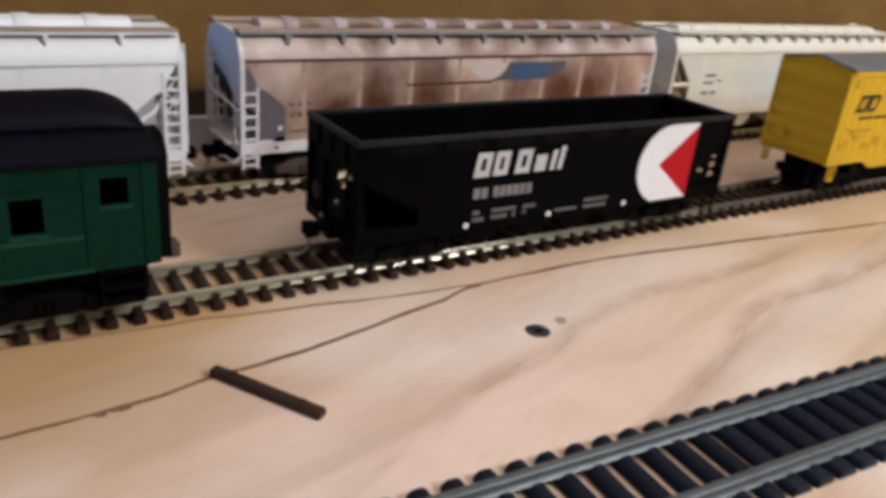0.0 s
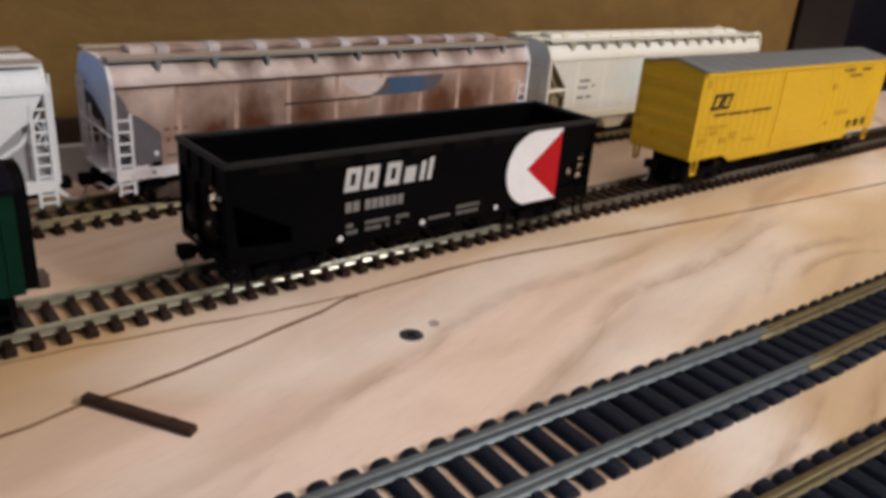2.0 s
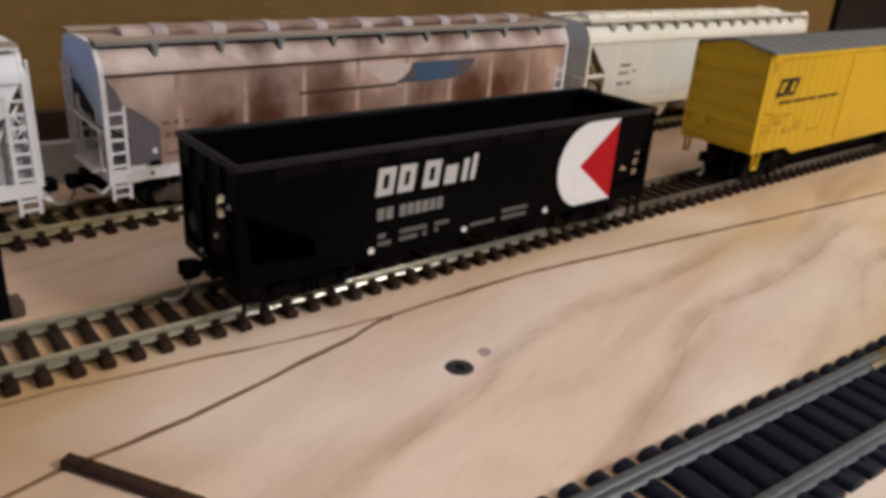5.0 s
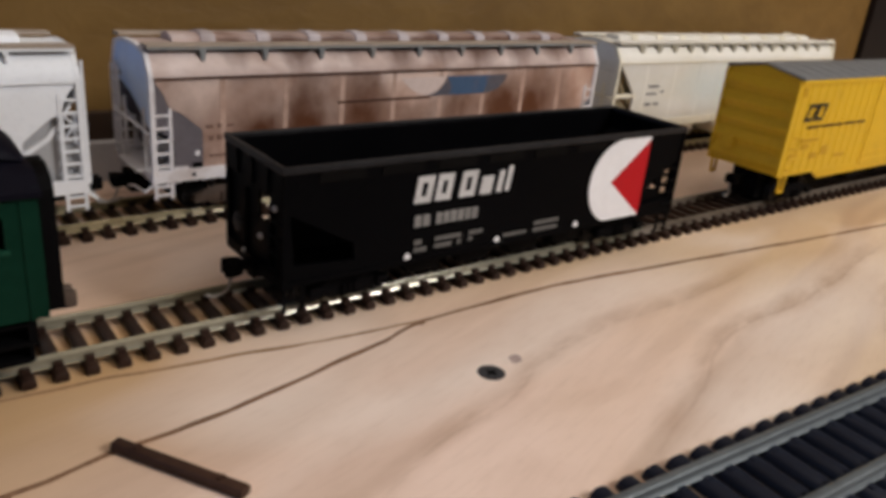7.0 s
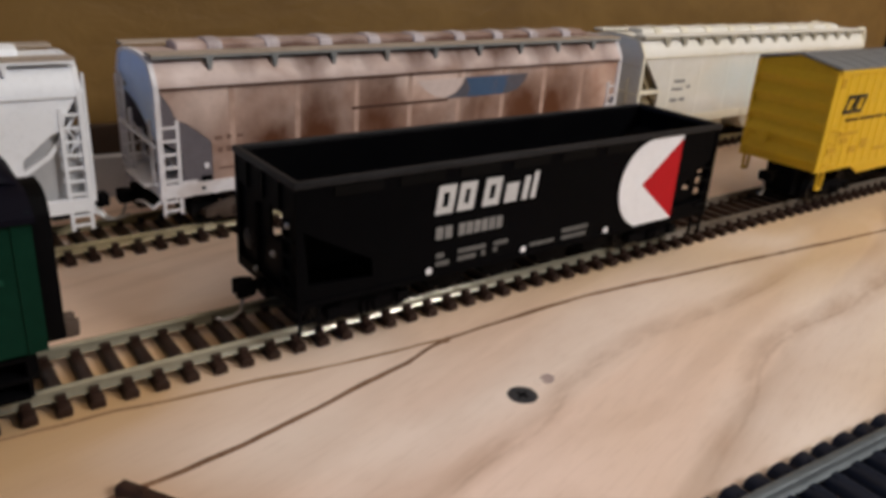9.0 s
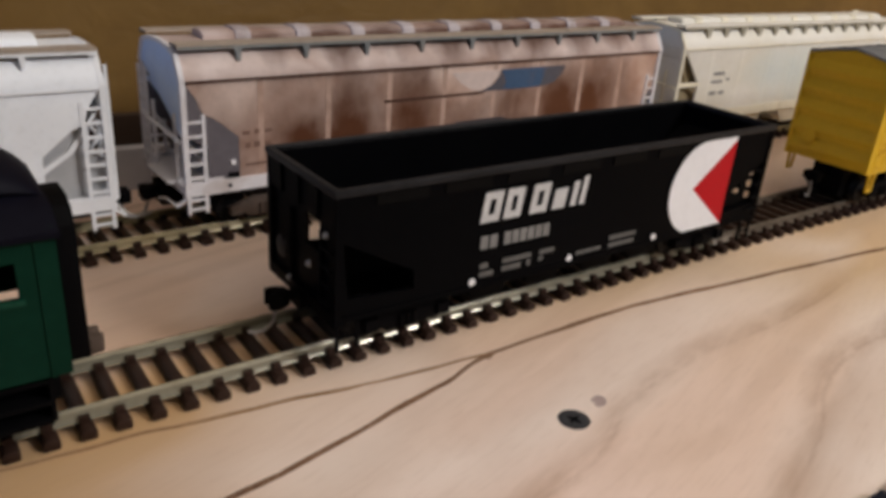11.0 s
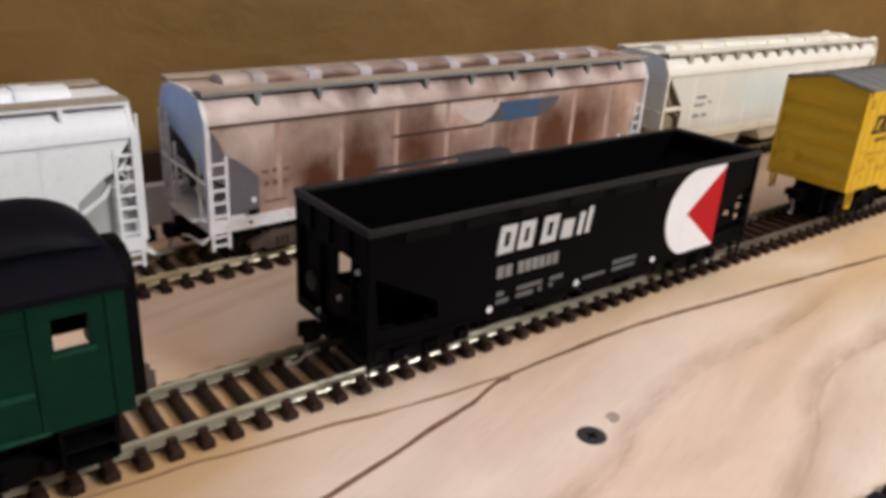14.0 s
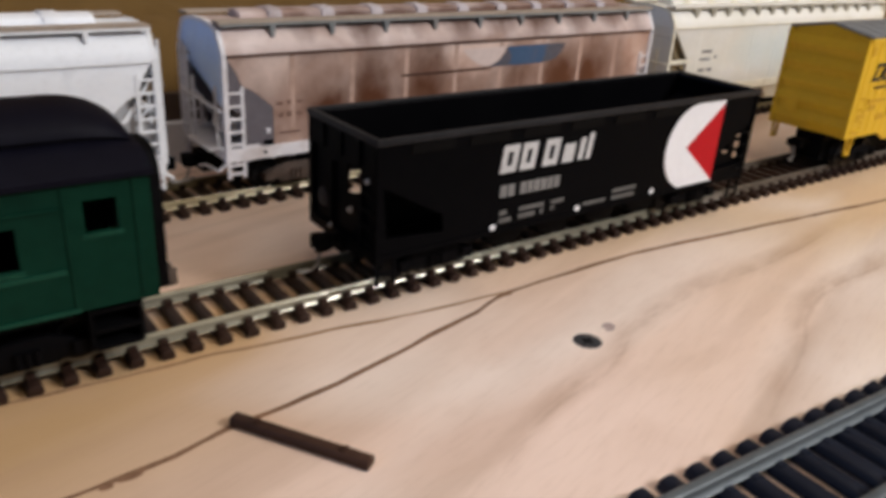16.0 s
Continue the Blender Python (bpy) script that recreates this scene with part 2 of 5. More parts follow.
    bsdf.inputs["Specular IOR Level"].default_value = 0.4
    return m


PLY = plywood()
WALL = panelling()
DARK_FRAME = surface("dark_painted_wood", (0.0115, 0.0075, 0.0062), 0.5, wear=0.3, grain=120, spec=0.25)
DARK_BASE = surface("dark_brown_skirting", (0.040, 0.022, 0.012), 0.6, wear=0.25, grain=120)
DARK_VOID = surface("dark_navy_void", (0.0055, 0.0045, 0.0095), 0.9, wear=0.3, grain=200, spec=0.1)
GREY_STRIP = surface("pale_grey_board", (0.42, 0.41, 0.42), 0.6, wear=0.12, grain=150)
ROOM_PAINT = surface("room_paint", (0.22, 0.19, 0.16), 0.8, wear=0.05, grain=20)
CARPET = surface("carpet", (0.10, 0.08, 0.07), 0.95, wear=0.3, grain=300)
TABLE_LEG = surface("pine", (0.45, 0.30, 0.16), 0.6, wear=0.2, grain=60)
CRACK = surface("dark_split", (0.20, 0.112, 0.066), 0.85, spec=0.1, wear=0.5, grain=600)
SMUDGE = surface("mauve_brown_smudge", (0.40, 0.31, 0.29), 0.8, spec=0.1, wear=0.4, grain=700)
PALE_DOT = surface("pale_filler", (0.80, 0.68, 0.60), 0.8, spec=0.1, wear=0.2, grain=700)
CRACK_PALE = surface("pale_split", (0.30, 0.18, 0.10), 0.85, spec=0.1, wear=0.35, grain=600)
TIE_BROWN = surface("brown_tie_plastic", (0.022, 0.0100, 0.0064), 0.5, wear=0.25, grain=900, by_piece=0.25, bump=0.06, spec=0.2)
TIE_BLACK = surface("black_tie_plastic", (0.0062, 0.0092, 0.0195), 0.5, wear=0.3, grain=900, by_piece=0.2, bump=0.06, spec=0.2)
REAR_RAIL = surface("tarnished_nickel_rail", (0.33, 0.280, 0.17), 0.2, metal=0.15, spec=0.35, wear=0.25, grain=300, bump=0.02, vary=0.03, dirt=(0.20, 0.15, 0.08), dirt_amount=0.2, dirt_scale=170)
NICKEL = surface("nickel_rail", (0.270, 0.256, 0.198), 0.17, metal=0.3, spec=0.45, wear=0.2, grain=300, bump=0.02, vary=0.03, dirt=(0.22, 0.18, 0.12), dirt_amount=0.15, dirt_scale=170)
# rail past the joint: the dark it reflects is put into its colour
DARK_REFLECTING_RAIL = surface("dark_reflecting_rail", (0.15, 0.125, 0.10), 0.35, metal=0.4, spec=0.3, wear=0.3, grain=300, dirt=(0.07, 0.05, 0.035), dirt_amount=0.3, dirt_scale=170)
STEEL = surface("steel_rail", (0.118, 0.137, 0.150), 0.42, metal=0.2, wear=0.2, grain=300, spec=0.35, dirt=(0.07, 0.077, 0.080), dirt_amount=0.25, dirt_scale=150)
BRASS = surface("brass_rail", (0.140, 0.106, 0.048), 0.5, metal=0.35, wear=0.2, grain=300, dirt=(0.10, 0.07, 0.03), dirt_amount=0.3, dirt_scale=120)
JOINER_GREY = surface("joiner_grey", (0.22, 0.19, 0.16), 0.45, metal=0.4, wear=0.25, grain=400)
JOINER_BRASS = surface("joiner_brass", (0.185, 0.150, 0.080), 0.5, metal=0.35, wear=0.25, grain=400)
SPARE = surface("stained_stick", (0.045, 0.021, 0.013), 0.6, wear=0.35, grain=500, bump=0.06, stretch=(1, 6, 6), spec=0.2)
PIN_METAL = surface("grey_pin_metal", (0.33, 0.315, 0.305), 0.45, metal=0.5, wear=0.2)
SCREW = surface("blackened_screw", (0.045, 0.046, 0.052), 0.5, metal=0.2, wear=0.35, grain=700, spec=0.3)
BLACK = surface("black_car_paint", (0.0011, 0.0012, 0.0018), 0.5, wear=0.08, grain=500, spec=0.03, dirt=(0.0025, 0.0025, 0.0030), dirt_amount=0.12, dirt_scale=70)
BLACK_WORN = surface("worn_black_edge", (0.0175, 0.0175, 0.0195), 0.5, spec=0.12, wear=0.35, grain=500)
BLACK_PLATE = surface("faintly_worn_black", (0.0027, 0.0026, 0.0027), 0.5, spec=0.05, wear=0.12, grain=500)
BLACK_DULL = surface("dull_black_plastic", (0.0022, 0.0022, 0.0028), 0.65, spec=0.04, wear=0.1, grain=500)
TRUCK_BLACK = surface("black_truck_plastic", (0.0024, 0.0023, 0.003), 0.65, spec=0.04, wear=0.12, grain=500)
TRUCK_BROWN = surface("grimy_truck", (0.085, 0.062, 0.050), 0.7, wear=0.4, grain=350, spec=0.2, dirt=(0.11, 0.08, 0.065), dirt_amount=0.25, dirt_scale=120)
WHEEL = surface("wheel_metal", (0.008, 0.0075, 0.008), 0.5, metal=0.3, spec=0.1, wear=0.3)
DECAL_WHITE = surface("white_lettering", (0.82, 0.83, 0.87), 0.5, wear=0.06)
DECAL_WORD = surface("rubbed_white_lettering", (0.56, 0.565, 0.575), 0.5, wear=0.15, grain=900)
DECAL_GREY = surface("small_white_lettering", (0.22, 0.218, 0.215), 0.55, wear=0.25, grain=1200, spec=0.2)
DECAL_DIM = surface("tiny_grey_lettering", (0.125, 0.123, 0.12), 0.55, wear=0.3, grain=1200, spec=0.2)
DECAL_RED = surface("red_lettering", (0.46, 0.010, 0.016), 0.5, wear=0.08, spec=0.1)
DECAL_BLACK = surface("black_lettering", (0.012, 0.010, 0.008), 0.5, wear=0.2)
DECAL_OCHRE = surface("faint_dark_lettering", (0.12, 0.06, 0.008), 0.5, wear=0.3, grain=1500)
YELLOW = surface("yellow_car_paint", (0.665, 0.415, 0.018), 0.45, wear=0.08, grain=350, spec=0.3, dirt=(0.42, 0.24, 0.02), dirt_amount=0.08, dirt_scale=60)
YELLOW_PATCH = surface("dull_yellow_touch_up", (0.52, 0.30, 0.016), 0.5, wear=0.1, spec=0.25)
ROOF_GREY = surface("grey_roof_paint", (0.17, 0.175, 0.18), 0.6, spec=0.3, wear=0.12, grain=250, dirt=(0.11, 0.11, 0.11), dirt_amount=0.12)
GREEN = surface("dark_green_paint", (0.0016, 0.0250, 0.0144), 0.5, spec=0.07, wear=0.25, grain=300, dirt=(0.0008, 0.007, 0.005), dirt_amount=0.28, dirt_scale=50)
# lighter green for window sills and the lower belt rails
GREEN_EDGE = surface("lighter_green_edge", (0.006, 0.052, 0.031), 0.45, spec=0.15, wear=0.3, grain=500)
COACH_ROOF = surface("black_roof", (0.0024, 0.0024, 0.0072), 0.6, spec=0.08, wear=0.2, grain=250)
WHITE_BODY = weathered("white_body", (0.82, 0.86, 0.93), (0.68, 0.71, 0.76), 0.10, (0.86, 0.90, 0.96), 1.0)
# white recess turned grey: its shade is put into the colour
WHITE_RECESS_SHADED = surface("shaded_white_recess", (0.40, 0.41, 0.43), 0.6, wear=0.15, grain=300)
WHITE_PART = surface("white_plastic", (0.81, 0.84, 0.89), 0.5, wear=0.06)
BROWN_BODY = weathered("rusty_body", (0.515, 0.333, 0.260), (0.100, 0.034, 0.013), 0.92, (0.73, 0.575, 0.51), 4.0,
                       ((-63, 24, 10, 9, 0.26), (-50, 31, 9, 13, 0.20), (-70, 38, 10, 9, -0.14), (-24, 38, 15, 13, 0.22), (-30, 22, 28, 11, 0.14), (26, 26, 34, 16, 0.22), (58, 35, 22, 26, 0.24), (80, 30, 12, 18, 0.16), (-80, 38, 14, 11, -0.26), (-82, 22, 12, 10, -0.2), (-2, 42, 16, 8, -0.25), (90, 40, 9, 11, -0.2)))
# rust dust and bloom; clouds under the running board also paint its shade
BROWN_ROOF = weathered("dusty_shaded_roof", (0.40, 0.280, 0.238), (0.100, 0.040, 0.021), 0.95, (0.66, 0.555, 0.53), 6.0, ((-84, 50, 22, 12, -0.35), (-30, 50, 26, 10, 0.08), (40, 50, 50, 10, 0.14), (0, 54, 120, 2.2, 0.30)) + tuple((-84.6 + 21.15 * k + (k * 37 % 5 - 2) * 0.8, 49.5 - k % 3, 6.0 + k * 29 % 4, 6.5, -0.26 - 0.05 * (k % 2)) for k in range(9)) + tuple((-73.0 + 21.15 * k, 52.0, 8.5, 4.5, 0.34) for k in range(8)), None, 0.35)
# the blue stands for cool light on the end, put into its colour
BROWN_END_COOL = weathered("cool_lit_blue_end", (0.41, 0.59, 0.94), (0.40, 0.40, 0.46), 0.15, (0.60, 0.73, 0.94), 9.0)
BROWN_PART = surface("dusty_white_plastic", (0.72, 0.71, 0.75), 0.55, wear=0.12, dirt=(0.36, 0.27, 0.22), dirt_amount=0.2, dirt_scale=90)
BRACKET_TAN = surface("olive_grey_brackets", (0.36, 0.34, 0.27), 0.6, wear=0.25, grain=300, dirt=(0.16, 0.14, 0.10), dirt_amount=0.25, dirt_scale=90)
BRACKET_GREY = surface("blue_grey_brackets", (0.20, 0.215, 0.225), 0.6, wear=0.25, grain=300, dirt=(0.22, 0.16, 0.12), dirt_amount=0.25, dirt_scale=90)
BROWN_SEAM = surface("rubbed_seam", (0.44, 0.305, 0.250), 0.6, wear=0.3, grain=300, dirt=(0.30, 0.17, 0.12), dirt_amount=0.3, dirt_scale=90)
CREAM_BODY = weathered("cream_body", (0.76, 0.74, 0.66), (0.60, 0.57, 0.47), 0.22, (0.82, 0.81, 0.76), 12.0, (), (-12, 32, 34, 13, (0.62, 0.70, 0.70)))
CREAM_PART = surface("cream_plastic", (0.80, 0.76, 0.63), 0.5, wear=0.1, dirt=(0.40, 0.36, 0.24), dirt_amount=0.2, dirt_scale=90)
# tan instead of cream puts the corner recess's shade into the colour
SLOPE_TAN_SHADED = surface("shaded_tan_sheet", (0.26, 0.21, 0.125), 0.7, wear=0.15)
WALK_TAN = surface("tan_roof_walk", (0.37, 0.310, 0.255), 0.6, wear=0.2, grain=500, dirt=(0.24, 0.17, 0.11), dirt_amount=0.25, dirt_scale=80)
DECAL_FADED = surface("faded_brown_lettering", (0.17, 0.095, 0.072), 0.6, wear=0.3, grain=1200)
# grey paint of the left corner recesses, with their shade mixed in
SLOPE_GREY_SHADED = surface("shaded_mauve_sheet", (0.125, 0.113, 0.130), 0.7, wear=0.15, spec=0.2)
LAVENDER = surface("dusty_lavender_paint", (0.47, 0.43, 0.46), 0.6, wear=0.15, dirt=(0.24, 0.16, 0.13), dirt_amount=0.3, dirt_scale=90)
DECAL_BLUE = surface("blue_lettering", (0.042, 0.092, 0.185), 0.5, wear=0.15, dirt=(0.14, 0.09, 0.09), dirt_amount=0.2, dirt_scale=80)
DECAL_SMOKE = surface("smoky_slate_lettering", (0.085, 0.088, 0.115), 0.5, wear=0.2, dirt=(0.16, 0.10, 0.085), dirt_amount=0.3, dirt_scale=60)
DECAL_SLATE = surface("slate_lettering", (0.050, 0.048, 0.058), 0.5, wear=0.2, spec=0.2)
# printed stripe; on the side lip this brown paints the groove's shade
DECAL_DARK_LINE = surface("dark_brown_line", (0.070, 0.032, 0.022), 0.6, wear=0.3, spec=0.2)
PALE_BLUE = surface("faded_pale_paint", (0.64, 0.53, 0.50), 0.55, wear=0.12)


# ---- building helpers; all lengths in millimetres ----
def bx(bm, x0, x1, y0, y1, z0, z1):
    v = [bm.verts.new((x, y, z)) for z in (z0, z1) for x, y in ((x0, y0), (x1, y0), (x1, y1), (x0, y1))]
    for f in ((3, 2, 1, 0), (4, 5, 6, 7), (0, 1, 5, 4), (1, 2, 6, 5), (2, 3, 7, 6), (3, 0, 4, 7)):
        bm.faces.new([v[i] for i in f])
    return v


def prism(bm, poly, lo, hi, axis="y"):
    """A flat outline pushed along an axis: for 'y' the outline is (x, z), for 'x' (y, z), for 'z' (x, y)."""
    def at(p, h):
        return {"y": (p[0], h, p[1]), "x": (h, p[0], p[1]), "z": (p[0], p[1], h)}[axis]
    a = [bm.verts.new(at(p, lo)) for p in poly]
    b = [bm.verts.new(at(p, hi)) for p in poly]
    n = len(poly)
    faces = [bm.faces.new(a), bm.faces.new(list(reversed(b)))]
    for i in range(n):
        faces.append(bm.faces.new((a[i], b[i], b[(i + 1) % n], a[(i + 1) % n])))
    bmesh.ops.recalc_face_normals(bm, faces=faces)


def rod(bm, p, q, r, n=8):
    p, q = Vector(p), Vector(q)
    turn = (q - p).to_track_quat("Z", "Y").to_matrix()
    rings = [[bm.verts.new(c + turn @ Vector((r * math.cos(2 * math.pi * k / n), r * math.sin(2 * math.pi * k / n), 0))) for k in range(n)] for c in (p, q)]
    bm.faces.new(list(reversed(rings[0])))
    bm.faces.new(rings[1])
    for k in range(n):
        bm.faces.new((rings[0][k], rings[0][(k + 1) % n], rings[1][(k + 1) % n], rings[1][k]))


def lathe(bm, profile, centre, axis="y", n=24):
    """Rings of (distance along the axis, radius) about an axis through centre."""
    rings = []
    for h, r in profile:
        ring = []
        for k in range(n):
            c, s = r * math.cos(2 * math.pi * k / n), r * math.sin(2 * math.pi * k / n)
            off = {"y": (c, h, s), "x": (h, c, s), "z": (c, s, h)}[axis]
            ring.append(bm.verts.new(Vector(centre) + Vector(off)))
        rings.append(ring)
    faces = [bm.faces.new(rings[0]), bm.faces.new(rings[-1])]
    for a, b in zip(rings, rings[1:]):
        for k in range(n):
            faces.append(bm.faces.new((a[k], a[(k + 1) % n], b[(k + 1) % n], b[k])))
    bmesh.ops.recalc_face_normals(bm, faces=faces)


def loft(bm, sections, close=True):
    """Joins rings of points, one after another, and caps the ends."""
    rings = [[bm.verts.new(p) for p in s] for s in sections]
    n = len(rings[0])
    faces = []
    for a, b in zip(rings, rings[1:]):
        for k in range(n if close else n - 1):
            faces.append(bm.faces.new((a[k], a[(k + 1) % n], b[(k + 1) % n], b[k])))
    if close:
        faces += [bm.faces.new(rings[0]), bm.faces.new(rings[-1])]
    bmesh.ops.recalc_face_normals(bm, faces=faces)


def mesh_of(name, bm, material, bevel=0.0, segments=2):
    if bevel:
        bmesh.ops.bevel(bm, geom=[e for e in bm.edges if e.is_manifold and e.calc_face_angle(0) > 0.5], offset=bevel, segments=segments, affect="EDGES", profile=0.5, clamp_overlap=True)
    bmesh.ops.scale(bm, vec=(MM, MM, MM), verts=bm.verts)
    me = bpy.data.meshes.new(name)
    bm.to_mesh(me)
    bm.free()
    me.materials.append(material)
    me.shade_smooth()
    me.set_sharp_from_angle(angle=radians(38))
    return me


def part(name, bm, material, parent=None, label="", bevel=0.0):
    ob = new(name, mesh_of(name, bm, material, bevel))
    ob.parent = parent
    return tagged(ob, label)


def piece(name, me, parent, x, y, z, rz=0.0):
    ob = new(name, me)
    ob.parent = parent
    ob.matrix_basis = pose(x * MM, y * MM, z * MM, 0, 0, rz)
    return ob


def thing(name, x, y, z, turn, label, category, group="", kind=""):
    ob = new(name)
    ob.empty_display_size = 0.01
    ob.matrix_basis = pose(x * MM, y * MM, z * MM, 0, 0, turn)
    return tagged(ob, label, category, group, kind)


# ---- the setting ----
bm = bmesh.new()
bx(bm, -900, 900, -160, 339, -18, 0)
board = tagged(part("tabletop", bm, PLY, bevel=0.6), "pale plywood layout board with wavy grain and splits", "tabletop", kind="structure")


def ribbon(name, points, width, material, height=0.06):
    """A thin, slightly uneven line that lies on the board."""
    bm = bmesh.new()
    pts = []
    for (x0, y0), (x1, y1) in zip(points, points[1:]):
        n = max(2, int(math.hypot(x1 - x0, y1 - y0) / 4))
        pts += [(x0 + (x1 - x0) * k / n, y0 + (y1 - y0) * k / n) for k in range(n)]
    pts.append(points[-1])
    rows = []
    for k, (x, y) in enumerate(pts):
        a, b = pts[max(0, k - 1)], pts[min(len(pts) - 1, k + 1)]
        d = Vector((b[0] - a[0], b[1] - a[1])).normalized()
        w = width * (0.75 + 0.5 * noise.noise((x * 0.08, y * 0.08, 1.0)) + 0.25 * noise.noise((x * 0.5, y * 0.5, 4.0)))
        j = 0.35 * noise.noise((x * 0.12, y * 0.12, 7.0))
        c = Vector((x - d.y * j, y + d.x * j))
        rows.append([(c.x - d.y * w * s, c.y + d.x * w * s, h) for s, h in ((-0.5, -0.3), (-0.4, height), (0.4, height), (0.5, -0.3))])
    loft(bm, rows)
    part(name, bm, material, board)


ribbon("split", [(-60, 144), (-30, 146), (-8.6, 147.3), (1.5, 148.4), (12.7, 150.0), (21.7, 151.2), (32.7, 154.6), (41.2, 155.8), (58.3, 158.9), (76.2, 164.0), (90.7, 168.4), (102.8, 171.6), (108.5, 174.2), (115.6, 176.7), (117.9, 177.6)], 2.0, CRACK)
ribbon("split", [(117.9, 177.6), (147, 180.1), (169.8, 181.5), (189, 181.0), (219, 179.6), (263, 177.6), (297, 176.0), (362, 173.8), (450, 171), (560, 168)], 2.3, CRACK)
ribbon("split", [(-60, 184), (18.5, 181.7), (39.2, 182.0), (50.7, 180.9), (60.5, 180.4), (70.0, 180.1), (80.0, 178.9), (94, 178.2), (110, 177.9), (117.9, 177.6)], 1.5, CRACK_PALE)
for x, y, sx, sy in ((13.4, 149.4, 2.4, 0.9), (9.5, 148.6, 1.3, 0.8), (117.0, 176.8, 1.6, 1.1), (189, 181, 1.4, 0.7)):
    bm = bmesh.new()
    lathe(bm, [(-0.2, 1.0), (0.05, 1.0), (0.08, 0.6)], (0, 0, 0), "z", 14)
    bmesh.ops.scale(bm, vec=(sx, sy, 1), verts=bm.verts)
    bmesh.ops.translate(bm, vec=(x, y, 0), verts=bm.verts)
    part("knot", bm, CRACK, board)

bm = bmesh.new()
bx(bm, -1500, 603, 345, 365, -760, 1650)
tagged(part("wall_north", bm, WALL), "honey-brown varnished wall panelling behind the layout", "wall", kind="structure")
bm = bmesh.new()
bx(bm, -1500, 603, 340, 344.6, -40, 22)
tagged(part("baseboard", bm, DARK_BASE, bevel=1.0), "dark brown skirting along the wall foot", "baseboard", kind="structure")
bm = bmesh.new()
bx(bm, 605, 681, 341, 371, -760, 1650)
tagged(part("trim", bm, DARK_FRAME, bevel=3), "dark brown painted upright frame at the wall's end", "trim", kind="structure")
# near-black sheet stands for the unlit depth beyond the frame
bm = bmesh.new()
bx(bm, 683, 1600, 420, 440, -760, 1650)
tagged(part("wall_alcove", bm, DARK_VOID), "very dark recess beyond the wall frame", "wall", kind="structure")
for nm, b in (("wall_west", (-1520, -1500, -1500, 440)), ("wall_east", (1600, 1620, -1500, 440)), ("wall_south", (-1520, 1620, -1520, -1500))):
    bm = bmesh.new()
    bx(bm, b[0], b[1], b[2], b[3], -760, 1650)
    tagged(part(nm, bm, ROOM_PAINT), "plain warm painted room wall", "wall", kind="structure")
bm = bmesh.new()
bx(bm, -1520, 1620, -1520, 440, 1650, 1670)
tagged(part("ceiling", bm, ROOM_PAINT), "plain painted ceiling", "ceiling", kind="structure")
bm = bmesh.new()
bx(bm, -1520, 1620, -1520, 440, -780, -760)
tagged(part("floor", bm, CARPET), "dark carpeted room floor", "floor", kind="structure")
for x in (-860, 860):
    for y in (-130, 320):
        bm = bmesh.new()
        bx(bm, x - 22, x + 22, y - 22, y + 22, -760, -18)
        tagged(part("table_leg", bm, TABLE_LEG, bevel=2), "square pine leg under the layout board", "table leg", kind="structure")

bm = bmesh.new()
bx(bm, -600, 560, 322, 327, 0, 14.8)
tagged(part("backing_strip", bm, GREY_STRIP, bevel=0.5), "low pale grey strip standing behind the rear track", "strip", kind="structure")


# ---- tracks ----
def tie_mesh(name, material, width, length, height, gauge_half, round_top, spike, reach=1.55):
    bm = bmesh.new()
    h, w = height, width / 2
    r = round_top
    outline = [(-w, 0), (w, 0), (w, h - r), (w - r * 0.35, h - r * 0.3), (w - r, h), (-w + r, h), (-w + r * 0.35, h - r * 0.3), (-w, h - r)]
    prism(bm, outline, -length / 2, length / 2, "y")
    for s in (-1, 1):
        for d in (-1, 1):
            y = s * gauge_half + d * reach
            bx(bm, -0.95, 0.95, min(y - d * 0.5, y + d * 0.9), max(y - d * 0.5, y + d * 0.9), h - 0.2, h + spike)
    return mesh_of(name, bm, material, 0.45, 2)


def rail_bar(bm, path, side, top, gauge_half, web=0.75, head=0.85, foot=1.55, worn=False):
    """A T-rail along path, rows of (x, y, heading); side is -1 or 1. A worn one has a rounded head that runs into its web."""
    if worn:
        # a rounded head that runs into its web
        half = [(foot, -2.54), (foot, -2.36), (0.94, -1.56), (0.90, -1.0), (0.82, -0.60), (0.58, -0.24), (0.30, -0.06), (0.10, 0.0)]
    else:
        half = [(foot, -2.54), (foot, -2.3), (web + 0.25, -1.75), (web + 0.1, -1.4), (web + 0.02, -0.9), (head, -0.62), (head * 0.92, -0.30), (head * 0.70, -0.10), (head * 0.3, 0.0)]
    prof = half + [(-a, b) for a, b in reversed(half)]
    rows = []
    for x, y, a in path:
        n = Vector((-math.sin(a), math.cos(a)))
        rows.append([(x + n.x * (side * gauge_half + u), y + n.y * (side * gauge_half + u), top + v) for u, v in prof])
    loft(bm, rows)


def straight(x0, y0, slope, x1, step=40.0):
    n = max(1, int((x1 - x0) / step))
    return [(x0 + (x1 - x0) * k / n, y0 + slope * (x1 - x0) * k / n, math.atan(slope)) for k in range(n + 1)]


